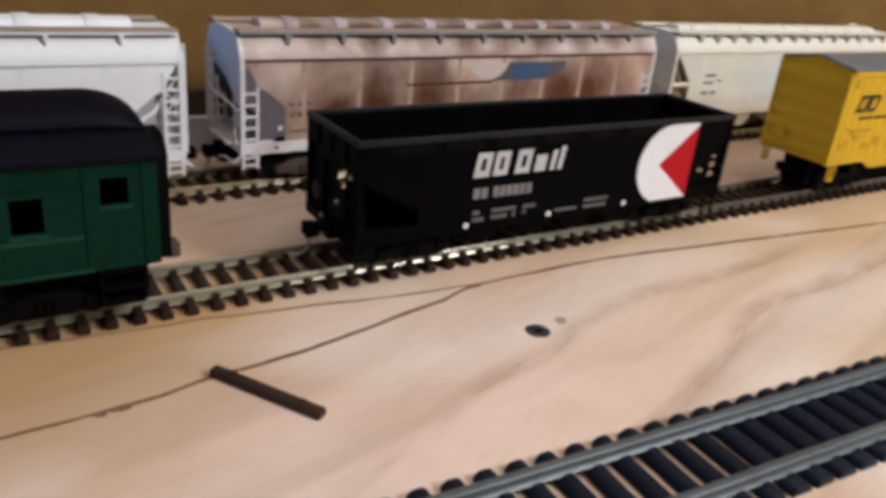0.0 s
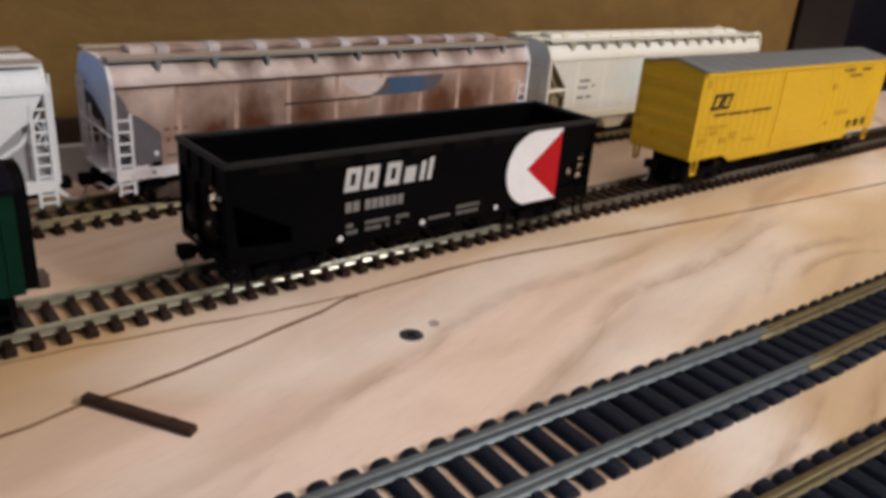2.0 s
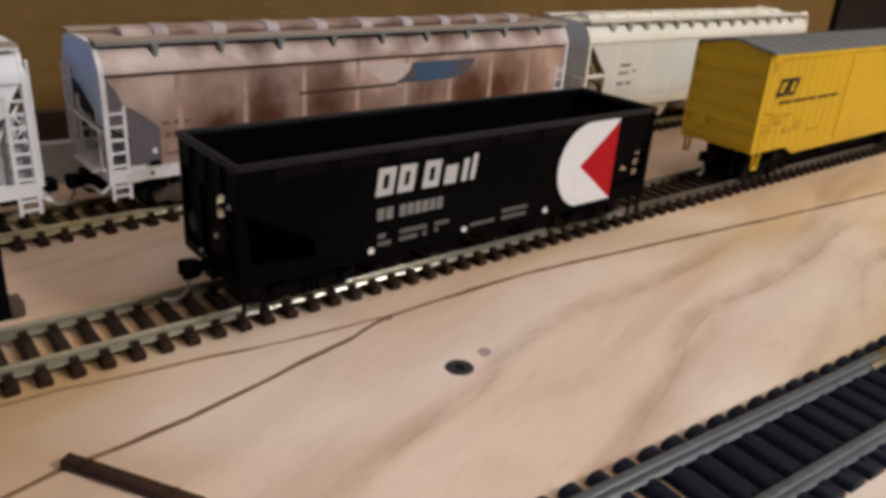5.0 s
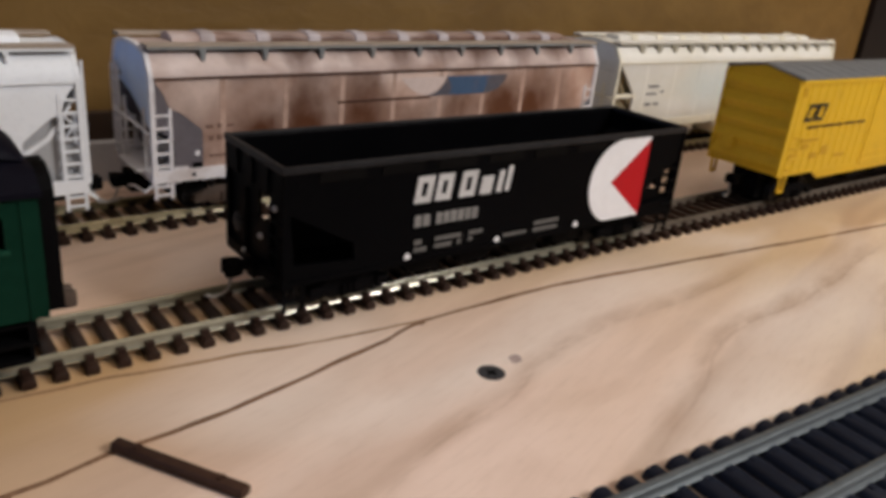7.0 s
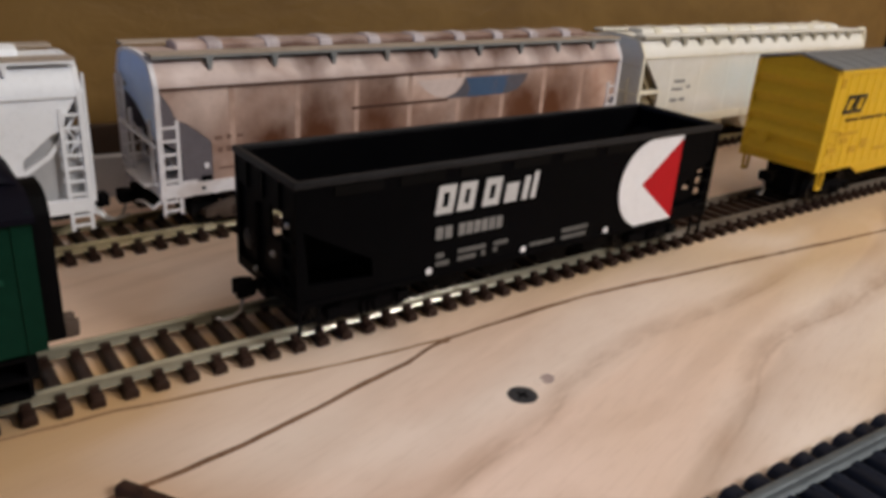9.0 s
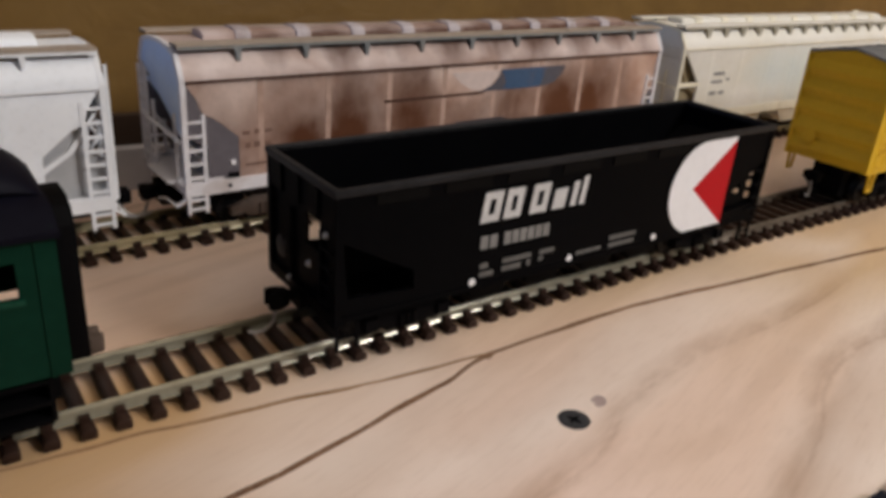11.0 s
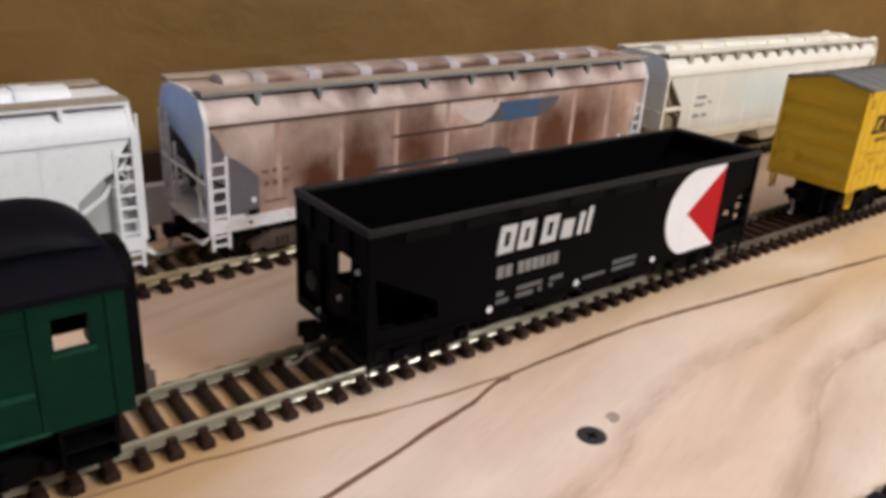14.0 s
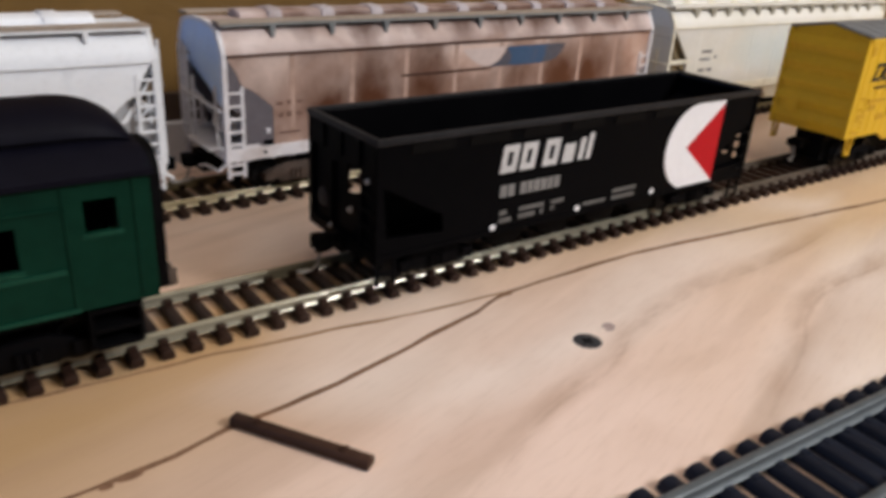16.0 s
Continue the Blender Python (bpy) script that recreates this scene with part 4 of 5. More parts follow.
# ---- the yellow boxcar ----
def boxcar(x, y, turn):
    t = thing("boxcar", x, y, RAIL_TOP, turn, "yellow model boxcar with ribbed sides and grey roof", "model railcar", "model railway cars")
    H, W, B = 90.0, 16.8, -RAIL_TOP
    z0, z1 = 19.7 + B, 58.9 + B
    bm = bmesh.new()
    bx(bm, -H, H, -W, W, z0, z1)
    part("body", bm, YELLOW, t, bevel=0.25)
    for s in (-1, 1):
        bm = bmesh.new()
        prism(bm, [(-64, z0 + 0.2), (-57, z0 - 3.6), (57, z0 - 3.6), (64, z0 + 0.2)], *sorted((s * (W - 1.2), s * (W - 0.1))), "y")
        part("side_skirt", bm, YELLOW, t, bevel=0.15)
    for s in (-1, 1):
        n = 11
        for lo, hi, k0 in ((-H + 2.5, -25.0, n), (27.0, H - 2.5, n - 1)):
            for k in range(k0):
                xx = lo + (hi - lo) * k / (k0 - 1)
                bm = bmesh.new()
                prism(bm, [(xx - 0.9, s * (W - 0.05)), (xx - 0.35, s * (W + 0.32)), (xx + 0.35, s * (W + 0.32)), (xx + 0.9, s * (W - 0.05))], z0 + 1.0, z1 - 1.6, "z")
                part("side_post", bm, YELLOW, t)
        bm = bmesh.new()
        bx(bm, -22.5, 24.5, *sorted((s * (W - 0.1), s * (W + 0.34))), z0 - 0.6, z1 - 2.2)
        part("door", bm, YELLOW, t, "flat yellow plug door", bevel=0.25)
        for z in (z0 + 5.0, z0 + 1.4):
            bm = bmesh.new()
            bx(bm, -24, 26, *sorted((s * (W + 0.1), s * (W + 0.62))), z - 0.4, z + 0.4)
            part("door_track", bm, YELLOW, t, bevel=0.12)
        bm = bmesh.new()
        bx(bm, -H, H, *sorted((s * (W - 0.2), s * (W + 0.6))), z1 - 1.5, z1 + 0.2)
        part("eave", bm, YELLOW, t, bevel=0.2)
        for k in range(8):
            xx = -H + 3 if k < 4 else H - 10
            z = z0 + 3 + (k % 4) * 4.5
            bm = bmesh.new()
            rod(bm, (xx, s * (W + 0.7), z), (xx + 7, s * (W + 0.7), z), 0.34, 6)
            part("grab_iron", bm, YELLOW, t)
        for xx in (-H + 1.9, H - 6.9):
            bm = bmesh.new()
            yy = s * (W - 0.5)
            prism(bm, [(xx, z0 + 1), (xx + 0.9, z0 + 1), (xx + 1.5, z0 - 6.2), (xx + 3.6, z0 - 6.2), (xx + 4.1, z0 + 1), (xx + 5.0, z0 + 1), (xx + 4.4, z0 - 7.3), (xx + 0.7, z0 - 7.3)], yy - 0.45, yy + 0.45, "y")
            part("step", bm, YELLOW, t, "yellow stirrup step")
    for s in (-1, 1):
        for k in range(5):
            z = z0 + 4.4 + k * 7.5
            bm = bmesh.new()
            prism(bm, [(s * (H - 0.2), z - 3.3), (s * (H + 1.25), z - 0.9), (s * (H + 1.4), z - 0.3), (s * (H + 1.25), z + 0.3), (s * (H - 0.2), z + 3.3)], -W + 1.2, W - 1.2, "y")
            part("end_rib", bm, YELLOW, t)
        for k in (-1, 1):
            bm = bmesh.new()
            bx(bm, *sorted((s * (H - 0.1), s * (H + 1.35))), *sorted((k * (W - 1.3), k * (W - 0.02))), z0 + 0.1, z1 - 0.2)
            part("corner_post", bm, YELLOW, t, bevel=0.25)
        bm = bmesh.new()
        prism(bm, [(-W, z1 - 0.1), (W, z1 - 0.1), (0, z1 + 3.3)], *sorted((s * (H - 1.0), s * H)), "x")
        part("gable", bm, YELLOW, t)
        coupler(t, s * (H + 0.5), s, 0, BLACK_DULL)
        truck(t, s * 66.0, 0, TRUCK_BLACK)
        bm = bmesh.new()
        lathe(bm, [(0.0, 1.6), (s * 0.6, 2.8), (s * 1.0, 2.8)], (s * (H + 1.2), 8.0, z0 + 9.0), "x", 18)
        part("brake_wheel", bm, YELLOW, t)
    bm = bmesh.new()
    prism(bm, [(-W - 0.5, z1 + 0.2), (0, z1 + 3.5), (W + 0.5, z1 + 0.2), (W + 0.5, z1 + 0.9), (0, z1 + 4.3), (-W - 0.5, z1 + 0.9)], -H - 0.4, H + 0.4, "x")
    roof = part("roof", bm, ROOF_GREY, t, "grey ribbed roof", bevel=0.15)
    for k in range(19):
        xx = -H + 1.0 + k * (2 * H - 2) / 18
        bm = bmesh.new()
        prism(bm, [(-W - 0.7, z1 + 0.5), (0, z1 + 4.1), (W + 0.7, z1 + 0.5), (W + 0.7, z1 + 1.15), (0, z1 + 4.42), (-W - 0.7, z1 + 1.15)], xx - 0.6, xx + 0.6, "x")
        part("roof_rib", bm, ROOF_GREY, roof, bevel=0.12)
    bm = bmesh.new()
    # central block added to stop light passing beneath the body
    bx(bm, -86, 86, -6.2, 6.2, 7.4 + B, z0 + 0.2)
    bx(bm, -20, -6, -12, -5, 10.5 + B, 16.0 + B)
    rod(bm, (8, -9, 13.5 + B), (22, -9, 13.5 + B), 3.0, 14)
    part("underframe", bm, BLACK_DULL, t, "black underframe with brake gear", bevel=0.3)
    y = -W - 0.42
    # mark of two slanted hollow squares, then rows of unreadable lettering
    m0, m1 = 42.4 + B, 49.4 + B
    k = 0.36

    def slanted(x0, x1, za, zb):
        return [(x0 + k * (za - m0), za), (x1 + k * (za - m0), za), (x1 + k * (zb - m0), zb), (x0 + k * (zb - m0), zb)]
    bm = bmesh.new()
    for x0, x1 in ((-82.4, -76.0), (-74.8, -68.4)):
        for q in (slanted(x0, x1, m0, m0 + 1.3), slanted(x0, x1, m1 - 1.3, m1), slanted(x0, x0 + 1.5, m0 + 1.3, m1 - 1.3), slanted(x1 - 1.0, x1, m0 + 1.3, m1 - 1.3)):
            prism(bm, q, y - 0.12, y + 0.5, "y")
    part("emblem", bm, DECAL_BLACK, t, "black mark of two slanted hollow squares")
    words = ((-78.0, 5), (-67.0, 6), (-54.5, 3), (-47.0, 5), (-36.5, 4))
    bars(t, y, [(a + q * 1.9, a + q * 1.9 + 1.3, 39.2 + B, 40.3 + B) for a, n in words for q in range(n)], DECAL_OCHRE, depth=0.1)
    bars(t, y, [(39.0, 45.0, 54.2 + B, 55.3 + B), (46.0, 51.0, 54.2 + B, 55.3 + B), (60.0, 70.0, 54.2 + B, 55.3 + B), (47.0, 53.0, 51.2 + B, 52.2 + B), (54.0, 60.0, 51.2 + B, 52.2 + B)], DECAL_OCHRE, depth=0.1)
    for box in ((-88.0, -85.0, 52.5 + B, 56.0 + B), (-80.0, -66.0, 33.6 + B, 35.0 + B), (-62.0, -57.0, 27.0 + B, 31.0 + B), (-50.0, -40.0, 25.0 + B, 26.6 + B), (40.0, 55.0, 30.5 + B, 33.0 + B), (-87.0, -80.5, 27.0 + B, 29.4 + B), (-78.5, -73.0, 30.5 + B, 32.6 + B), (-70.0, -64.5, 26.0 + B, 28.6 + B), (30.0, 35.5, 45.0 + B, 48.0 + B), (30.0, 34.0, 26.0 + B, 28.0 + B)):
        bars(t, y, [box], YELLOW_PATCH, "patch", depth=0.04)
    bars(t, y, [(39.0, 62.0, 57.4 + B, 57.8 + B)], DECAL_OCHRE, "stripe", depth=0.1)
    bars(t, y, [(57.6, 58.5, 22.4 + B, 26.2 + B), (61.1, 62.0, 22.4 + B, 26.2 + B), (58.5, 61.1, 22.4 + B, 23.2 + B), (58.5, 61.1, 25.4 + B, 26.2 + B), (66.0, 71.0, 22.5 + B, 26.4 + B), (74.5, 79.0, 22.6 + B, 26.6 + B)], DECAL_BLACK, depth=0.1)
    return t


# ---- covered hoppers ----
def covered_hopper(x, y, turn, label, body, roof_m, end_m, fit_m, truck_m, decals="", H=101.5, slope_m=None, brackets=9, weathered_fittings=False, walk_m=None, bracket=(0.5, 55.6), lip_m=None, plain_corner=False, seam_m=None, open_corner=False, clamp_m=None, bracket_m=None):
    t = thing("covered_hopper_car", x, y, RAIL_TOP, turn, label, "model railcar", "model railway cars")
    W, B = 17.0, -RAIL_TOP
    lip = 50.4 + B
    # upper shell: shoulder and roof
    half = [(W, lip), (W + 0.1, lip + 0.6), (15.6, 54.0 + B), (13.6, 57.3 + B), (9.5, 58.6 + B), (4.0, 59.3 + B)]
    ring = half + [(-a, b) for a, b in reversed(half)]
    bm = bmesh.new()
    prism(bm, ring, -H + 1.2, H - 1.2, "x")
    part("roof", bm, roof_m, t)
    for s in (-1, 1):
        bm = bmesh.new()
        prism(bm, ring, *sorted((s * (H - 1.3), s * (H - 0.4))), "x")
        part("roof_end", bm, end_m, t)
        bm = bmesh.new()
        outer = [(a * 1.006, b + 0.2) for a, b in ring]
        inner = [(a * 0.91, lip + (b - lip) * 0.90) for a, b in ring]
        prism(bm, outer + inner[::-1], *sorted((s * (H - 1.4), s * H)), "x")
        part("roof_end_band", bm, fit_m, t)
        # side sheet with its lower corners cut away
        bm = bmesh.new()
        if plain_corner:
            prof = [(-H + 2.6, lip), (-H + 2.9, 49.0 + B), (-H + 14.4, 35.6 + B), (-H + 14.8, 34.6 + B), (-H + 14.8, 21.0 + B)]
        else:
            prof = [(-H + a, b + B) for a, b in ((1.6, 50.4), (2.4, 48.6), (3.6, 46.8), (4.8, 44.8), (5.5, 42.4), (6.6, 40.8), (9.0, 39.8), (11.4, 38.0), (16.4, 33.8), (16.6, 33.0), (16.6, 21.0))]
        outline = prof + [(-a, b) for a, b in reversed(prof)]
        prism(bm, outline, *sorted((s * (W - 1.5), s * (W - 0.4))), "y")
        side = part("side_sheet", bm, body, t, bevel=0.12)
        bm = bmesh.new()
        bx(bm, -H + 1.4, H - 1.4, *sorted((s * (W - 0.6), s * (W + 0.25))), lip - 0.5, lip + 0.15)
        part("side_lip", bm, lip_m or fit_m, t, bevel=0.15)
        for k in range(8):
            xx = -79.0 + k * 22.4
            bm = bmesh.new()
            bx(bm, xx - 0.95, xx + 0.95, *sorted((s * (W - 0.5), s * (W - 0.30))), 21.2 + B, lip - 0.6)
            part("seam", bm, seam_m or body, side)
        bm = bmesh.new()
        bx(bm, -H, H, *sorted((s * (W - 1.6), s * W)), 17.4 + B, 21.4 + B)
        part("side_sill", bm, fit_m, t, bevel=0.3)
        bm = bmesh.new()
        bx(bm, -H + 0.5, H - 0.5, *sorted((s * 9.6, s * 15.4)), 59.3 + B, 60.0 + B)
        rb = part("running_board", bm, walk_m or roof_m, t, bevel=0.15)
        for k in range(brackets):
            xx = -(H - 17.8) + k * 2 * (H - 17.8) / (brackets - 1)
            bm = bmesh.new()
            wide = bracket[0]
            prism(bm, [(xx - wide * 1.5, 59.3 + B), (xx - wide * 1.5, 58.6 + B), (xx - wide, 57.0 + B), (xx - wide * 0.6, bracket[1] + B), (xx + wide * 0.6, bracket[1] + B), (xx + wide, 57.0 + B), (xx + wide * 1.5, 58.6 + B), (xx + wide * 1.5, 59.3 + B)], *sorted((s * 13.4, s * 15.5)), "y")
            part("bracket", bm, bracket_m or fit_m, rb)
        # strip whose bracket grey paints the shadow band below the running board
        bm = bmesh.new()
        bx(bm, -H + 0.6, H - 0.6, *sorted((s * 15.0, s * 15.46)), 58.5 + B, 59.25 + B)
        part("edge_shade_strip", bm, bracket_m or fit_m, rb)
    bm = bmesh.new()
    prism(bm, [(-4.8, 59.0 + B), (4.8, 59.0 + B), (4.2, 61.0 + B), (2.0, 61.7 + B), (-2.0, 61.7 + B), (-4.2, 61.0 + B)], -H + 12, H - 12, "x")
    hatch = part("hatch", bm, roof_m, t, "long trough hatch cover", bevel=0.25)
    for k in range(9):
        xx = -78.5 + k * 19.6
        bm = bmesh.new()
        prism(bm, [(-5.4, 59.0 + B), (5.4, 59.0 + B), (4.8, 61.3 + B), (2.3, 62.2 + B), (-2.3, 62.2 + B), (-4.8, 61.3 + B)], xx - 2.4, xx + 2.4, "x")
        part("clamp", bm, clamp_m or fit_m, hatch, bevel=0.2)
    for s in (-1, 1):
        bm = bmesh.new()
        low, high = (32.5, 49.0) if weathered_fittings else (45.8, 45.8)
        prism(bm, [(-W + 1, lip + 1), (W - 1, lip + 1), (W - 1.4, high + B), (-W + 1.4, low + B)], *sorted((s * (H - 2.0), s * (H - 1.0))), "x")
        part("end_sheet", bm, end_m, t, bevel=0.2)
        if plain_corner and s < 0:
            bm = bmesh.new()
            bx(bm, -H + 1.0, -H + 2.0, -W + 1.4, W - 1.4, 24.0 + B, 45.7 + B)
            part("end_panel", bm, end_m, t, bevel=0.2)
        bm = bmesh.new()
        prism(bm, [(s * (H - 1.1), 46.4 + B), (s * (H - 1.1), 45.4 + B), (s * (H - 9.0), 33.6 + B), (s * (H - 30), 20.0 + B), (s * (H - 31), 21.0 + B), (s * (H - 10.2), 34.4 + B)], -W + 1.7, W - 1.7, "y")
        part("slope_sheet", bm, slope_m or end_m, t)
        bm = bmesh.new()
        bx(bm, *sorted((s * (H - 16.0), s * H)), -W + 1.4, W - 1.4, 17.8 + B, 20.4 + B)
        bx(bm, *sorted((s * (H - 40), s * (H + 1.0))), -2.4, 2.4, 11.8 + B, 17.0 + B)
        part("end_sill", bm, fit_m, t, bevel=0.3)
        for k in (-1, 1):
            # corner ladder on the side, and its drop step
            xa, xb = sorted((s * (H - 1.0), s * (H - 6.2)))
            if plain_corner and s < 0:
                bm = bmesh.new()
                bx(bm, -H + 1.0, -H + 15.6, *sorted((k * (W - 1.8), k * (W - 0.1))), 33.6 + B, 35.2 + B)
                part("cross_bar", bm, fit_m, t, bevel=0.2)
            else:
                ladder(t, xa, xb, k * (W - 0.5), 20.8 + B, (47.0 if open_corner else 41.0) + B, 7 if open_corner else 5, fit_m, 0.5)
            if plain_corner and s > 0:
                bm = bmesh.new()
                bend = [(H - 9.0, 60.0), (H - 3.0, 60.6), (H - 0.2, 60.0), (H + 1.4, 58.2), (H + 1.6, 51.0)]
                for a, b in zip(bend, bend[1:]):
                    rod(bm, (a[0], k * 14.6, a[1] + B), (b[0], k * 14.6, b[1] + B), 0.85, 8)
                part("handrail", bm, fit_m, t, "bent cream handrail at the roof end")
            bm = bmesh.new()
            if open_corner:
                prism(bm, [(s * (H - 1.6), 31.0 + B), (s * (H - 1.6), 20.6 + B), (s * (H - 17.4), 20.6 + B), (s * (H - 17.4), 46.0 + B), (s * (H - 7.6), 46.0 + B), (s * (H - 6.8), 36.0 + B)], *sorted((k * (W - 3.4), k * (W - 2.8))), "y")
            else:
                prism(bm, [(s * (H - 1.5), lip), (s * (H - 1.5), 35.0 + B), (s * (H - 7.4), 31.0 + B), (s * (H - 7.4), 20.6 + B), (s * (H - 17.4), 20.6 + B), (s * (H - 17.4), lip)], *sorted((k * (W - (4.4 if plain_corner else 1.4)), k * (W - (3.6 if plain_corner else 0.56)))), "y")
            part("recess_panel", bm, WHITE_RECESS_SHADED if open_corner else slope_m or (SLOPE_GREY_SHADED if s < 0 else body), t)
            ladder(t, xa, xb, k * (W - 0.5), 12.0 + B, 17.6 + B, 2, fit_m, 0.5, "step")
            if weathered_fittings:
                bm = bmesh.new()
                bx(bm, *sorted((s * (H - 13.9), s * (H - 15.3))), *sorted((k * (W - 0.75), k * (W - 0.1))), 25.5 + B, 27.0 + B)
                part("retainer_box", bm, fit_m, t, "small white valve box", bevel=0.2)
                bm = bmesh.new()
                bx(bm, *sorted((s * (H - 13.0), s * (H - 16.2))), *sorted((k * (W - 0.75), k * (W - 0.2))), 21.4 + B, 23.2 + B)
                part("valve", bm, BLACK_DULL, t, "black valve", bevel=0.2)
                bm = bmesh.new()
                bx(bm, *sorted((s * (H - 7.0), s * (H - 11.5))), *sorted((k * (W - 1.5), k * (W - 0.1))), 21.2 + B, 22.2 + B)
                part("sill_tab", bm, fit_m, t, bevel=0.2)
                bm = bmesh.new()
                lathe(bm, [(-0.25, 0.62), (0.25, 0.62)], (s * (H - 13.2), k * (W + 0.02), 19.4 + B), "y", 14)
                part("bolt", bm, DECAL_SLATE, t, "dark bolt head")
            bm = bmesh.new()
            bx(bm, *sorted((s * (H - 1.6), s * (H - 0.1))), *sorted((k * (W - 1.4), k * (W + 0.1))), 20.0 + B, lip + 0.6)
            part("corner_post", bm, fit_m, t, bevel=0.2)
            # ladder across the end
            bm = bmesh.new()
            ya, yb = k * (W - 1.0), k * (W - 7.0)
            for yy in (ya, yb):
                bx(bm, *sorted((s * (H + 0.2), s * (H + 0.9))), yy - 0.4, yy + 0.4, 20.0 + B, (49.5 if weathered_fittings else 56.0) + B)
            for z in range(6 if weathered_fittings else 8):
                zz = 23.0 + B + z * 4.2
                bx(bm, *sorted((s * (H + 0.3), s * (H + 0.8))), min(ya, yb), max(ya, yb), zz - 0.3, zz + 0.3)
            if s < 0 and (plain_corner or weathered_fittings and k < 0):
                bm.free()
            else:
                part("end_ladder", bm, fit_m, t)
            bm = bmesh.new()
            rod(bm, (s * (H - 0.8), k * 9.0, 20.0 + B), (s * (H - 0.8), k * 9.0, 40.0 + B), 0.6, 8)
            rod(bm, (s * (H - 0.8), k * 9.0, 36.0 + B), (s * (H - 12.0), k * 9.0, 20.0 + B), 0.5, 8)
            part("end_brace", bm, fit_m, t)
        bm = bmesh.new()
        rod(bm, (s * (H + 0.6), -W + 1.0, 33.6 + B), (s * (H + 0.6), W - 1.0, 35.0 + B), 0.5, 8)
        part("end_rail", bm, fit_m, t)
        bm = bmesh.new()
        rod(bm, (s * (H - 8.0), -5.0, 25.0 + B), (s * (H - 8.0), 5.0, 25.0 + B), 3.0, 14)
        part("brake_cylinder", bm, fit_m, t, bevel=0.3)
        bm = bmesh.new()
        pts = [(s * (H - 0.5), -W + 0.8, 17.0 + B), (s * (H + 2.2), -W + 1.2, 14.8 + B), (s * (H + 2.6), -7.0, 14.6 + B), (s * (H + 3.0), -2.2, 13.2 + B)]
        for a, b in zip(pts, pts[1:]):
            rod(bm, a, b, 0.45, 7)
        part("cut_lever", bm, fit_m, t, "bent uncoupling lever")
        bm = bmesh.new()
        bx(bm, *sorted((s * (H - 9.0), s * (H + 2.8))), -4.2, 4.2, 11.4 + B, 17.6 + B)
        part("draft_gear", bm, BLACK_DULL, t, "black draft gear box", bevel=0.3)
        bm = bmesh.new()
        bx(bm, *sorted((s * H, s * (H + 2.4))), -9.5, 9.5, 19.6 + B, 20.3 + B)
        part("end_walk", bm, fit_m, t)
        coupler(t, s * (H + 1.0), s, 0, BLACK_DULL)
        truck(t, s * 76.0, 0, truck_m)
    bm = bmesh.new()
    for c in (-39, 0, 39):
        prism(bm, [(c - 17, 21.5 + B), (c + 17, 21.5 + B), (c + 6, 9.5 + B), (c - 6, 9.5 + B)], -W + 2.5, W - 2.5, "y")
    part("outlet_bay", bm, fit_m, t, bevel=0.4)
    y = -W + 0.34
    if decals == "rust":
        bm = bmesh.new()
        top, bot = 47.5 + B, 40.2 + B
        prism(bm, [(13.5, top), (46.0, top), (44.5, top - 3.0), (40.5, bot + 1.2), (35.0, bot), (4.5, bot), (9.5, bot + 2.0), (12.5, bot + 5.0)], y - 0.08, y + 0.3, "y")
        part("emblem", bm, DECAL_SMOKE, t, "slate swoosh emblem")
        bm = bmesh.new()
        prism(bm, [(13.6, top), (36.0, top), (33.0, bot), (14.8, bot), (16.0, bot + 3.0)], y - 0.13, y + 0.3, "y")
        part("emblem", bm, DECAL_BLUE, t, "blue block of the emblem")
        bm = bmesh.new()
        prism(bm, [(-9.0, top), (13.0, top), (11.8, bot + 4.9), (8.9, bot + 2.0), (4.2, bot + 0.3), (0.0, bot + 1.0), (-5.0, bot + 3.6)], y - 0.06, y + 0.3, "y")
        part("emblem", bm, PALE_BLUE, t, "faded pale swoosh")
        bars(t, y, [(-36.0, 5.5, 39.4 + B, 40.3 + B)], DECAL_DARK_LINE, "stripe")
        bm = bmesh.new()
        prism(bm, [(-6.0, 25.6 + B), (22.5, 25.8 + B), (20.5, 28.8 + B), (15.0, 30.3 + B), (-6.0, 30.2 + B)], y - 0.08, y + 0.3, "y")
        part("emblem", bm, DECAL_SLATE, t, "slate grey emblem")
        bars(t, y, [(-43.0, -2.0, 28.4 + B, 29.8 + B)], DECAL_SLATE, "stripe")
        bars(t, y, [(-84.8, -82.4, 34.0 + B, 35.2 + B), (-81.0, -79.6, 34.0 + B, 35.4 + B), (-77.6, -75.6, 34.2 + B, 35.2 + B), (-84.0, -82.4, 30.0 + B, 31.6 + B), (-81.2, -79.4, 30.0 + B, 31.8 + B), (-77.8, -75.8, 30.2 + B, 31.4 + B), (-84.0, -76.5, 24.6 + B, 25.3 + B)], DECAL_FADED)
    if decals == "cream":
        bars(t, y, [(-76, -68, 37.8 + B, 39.2 + B), (-77, -69, 34.2 + B, 35.4 + B), (-66, -63.5, 35.0 + B, 36.2 + B), (-77, -72, 28.8 + B, 30.4 + B), (-70, -66, 28.8 + B, 30.4 + B)], DECAL_GREY)
    return t


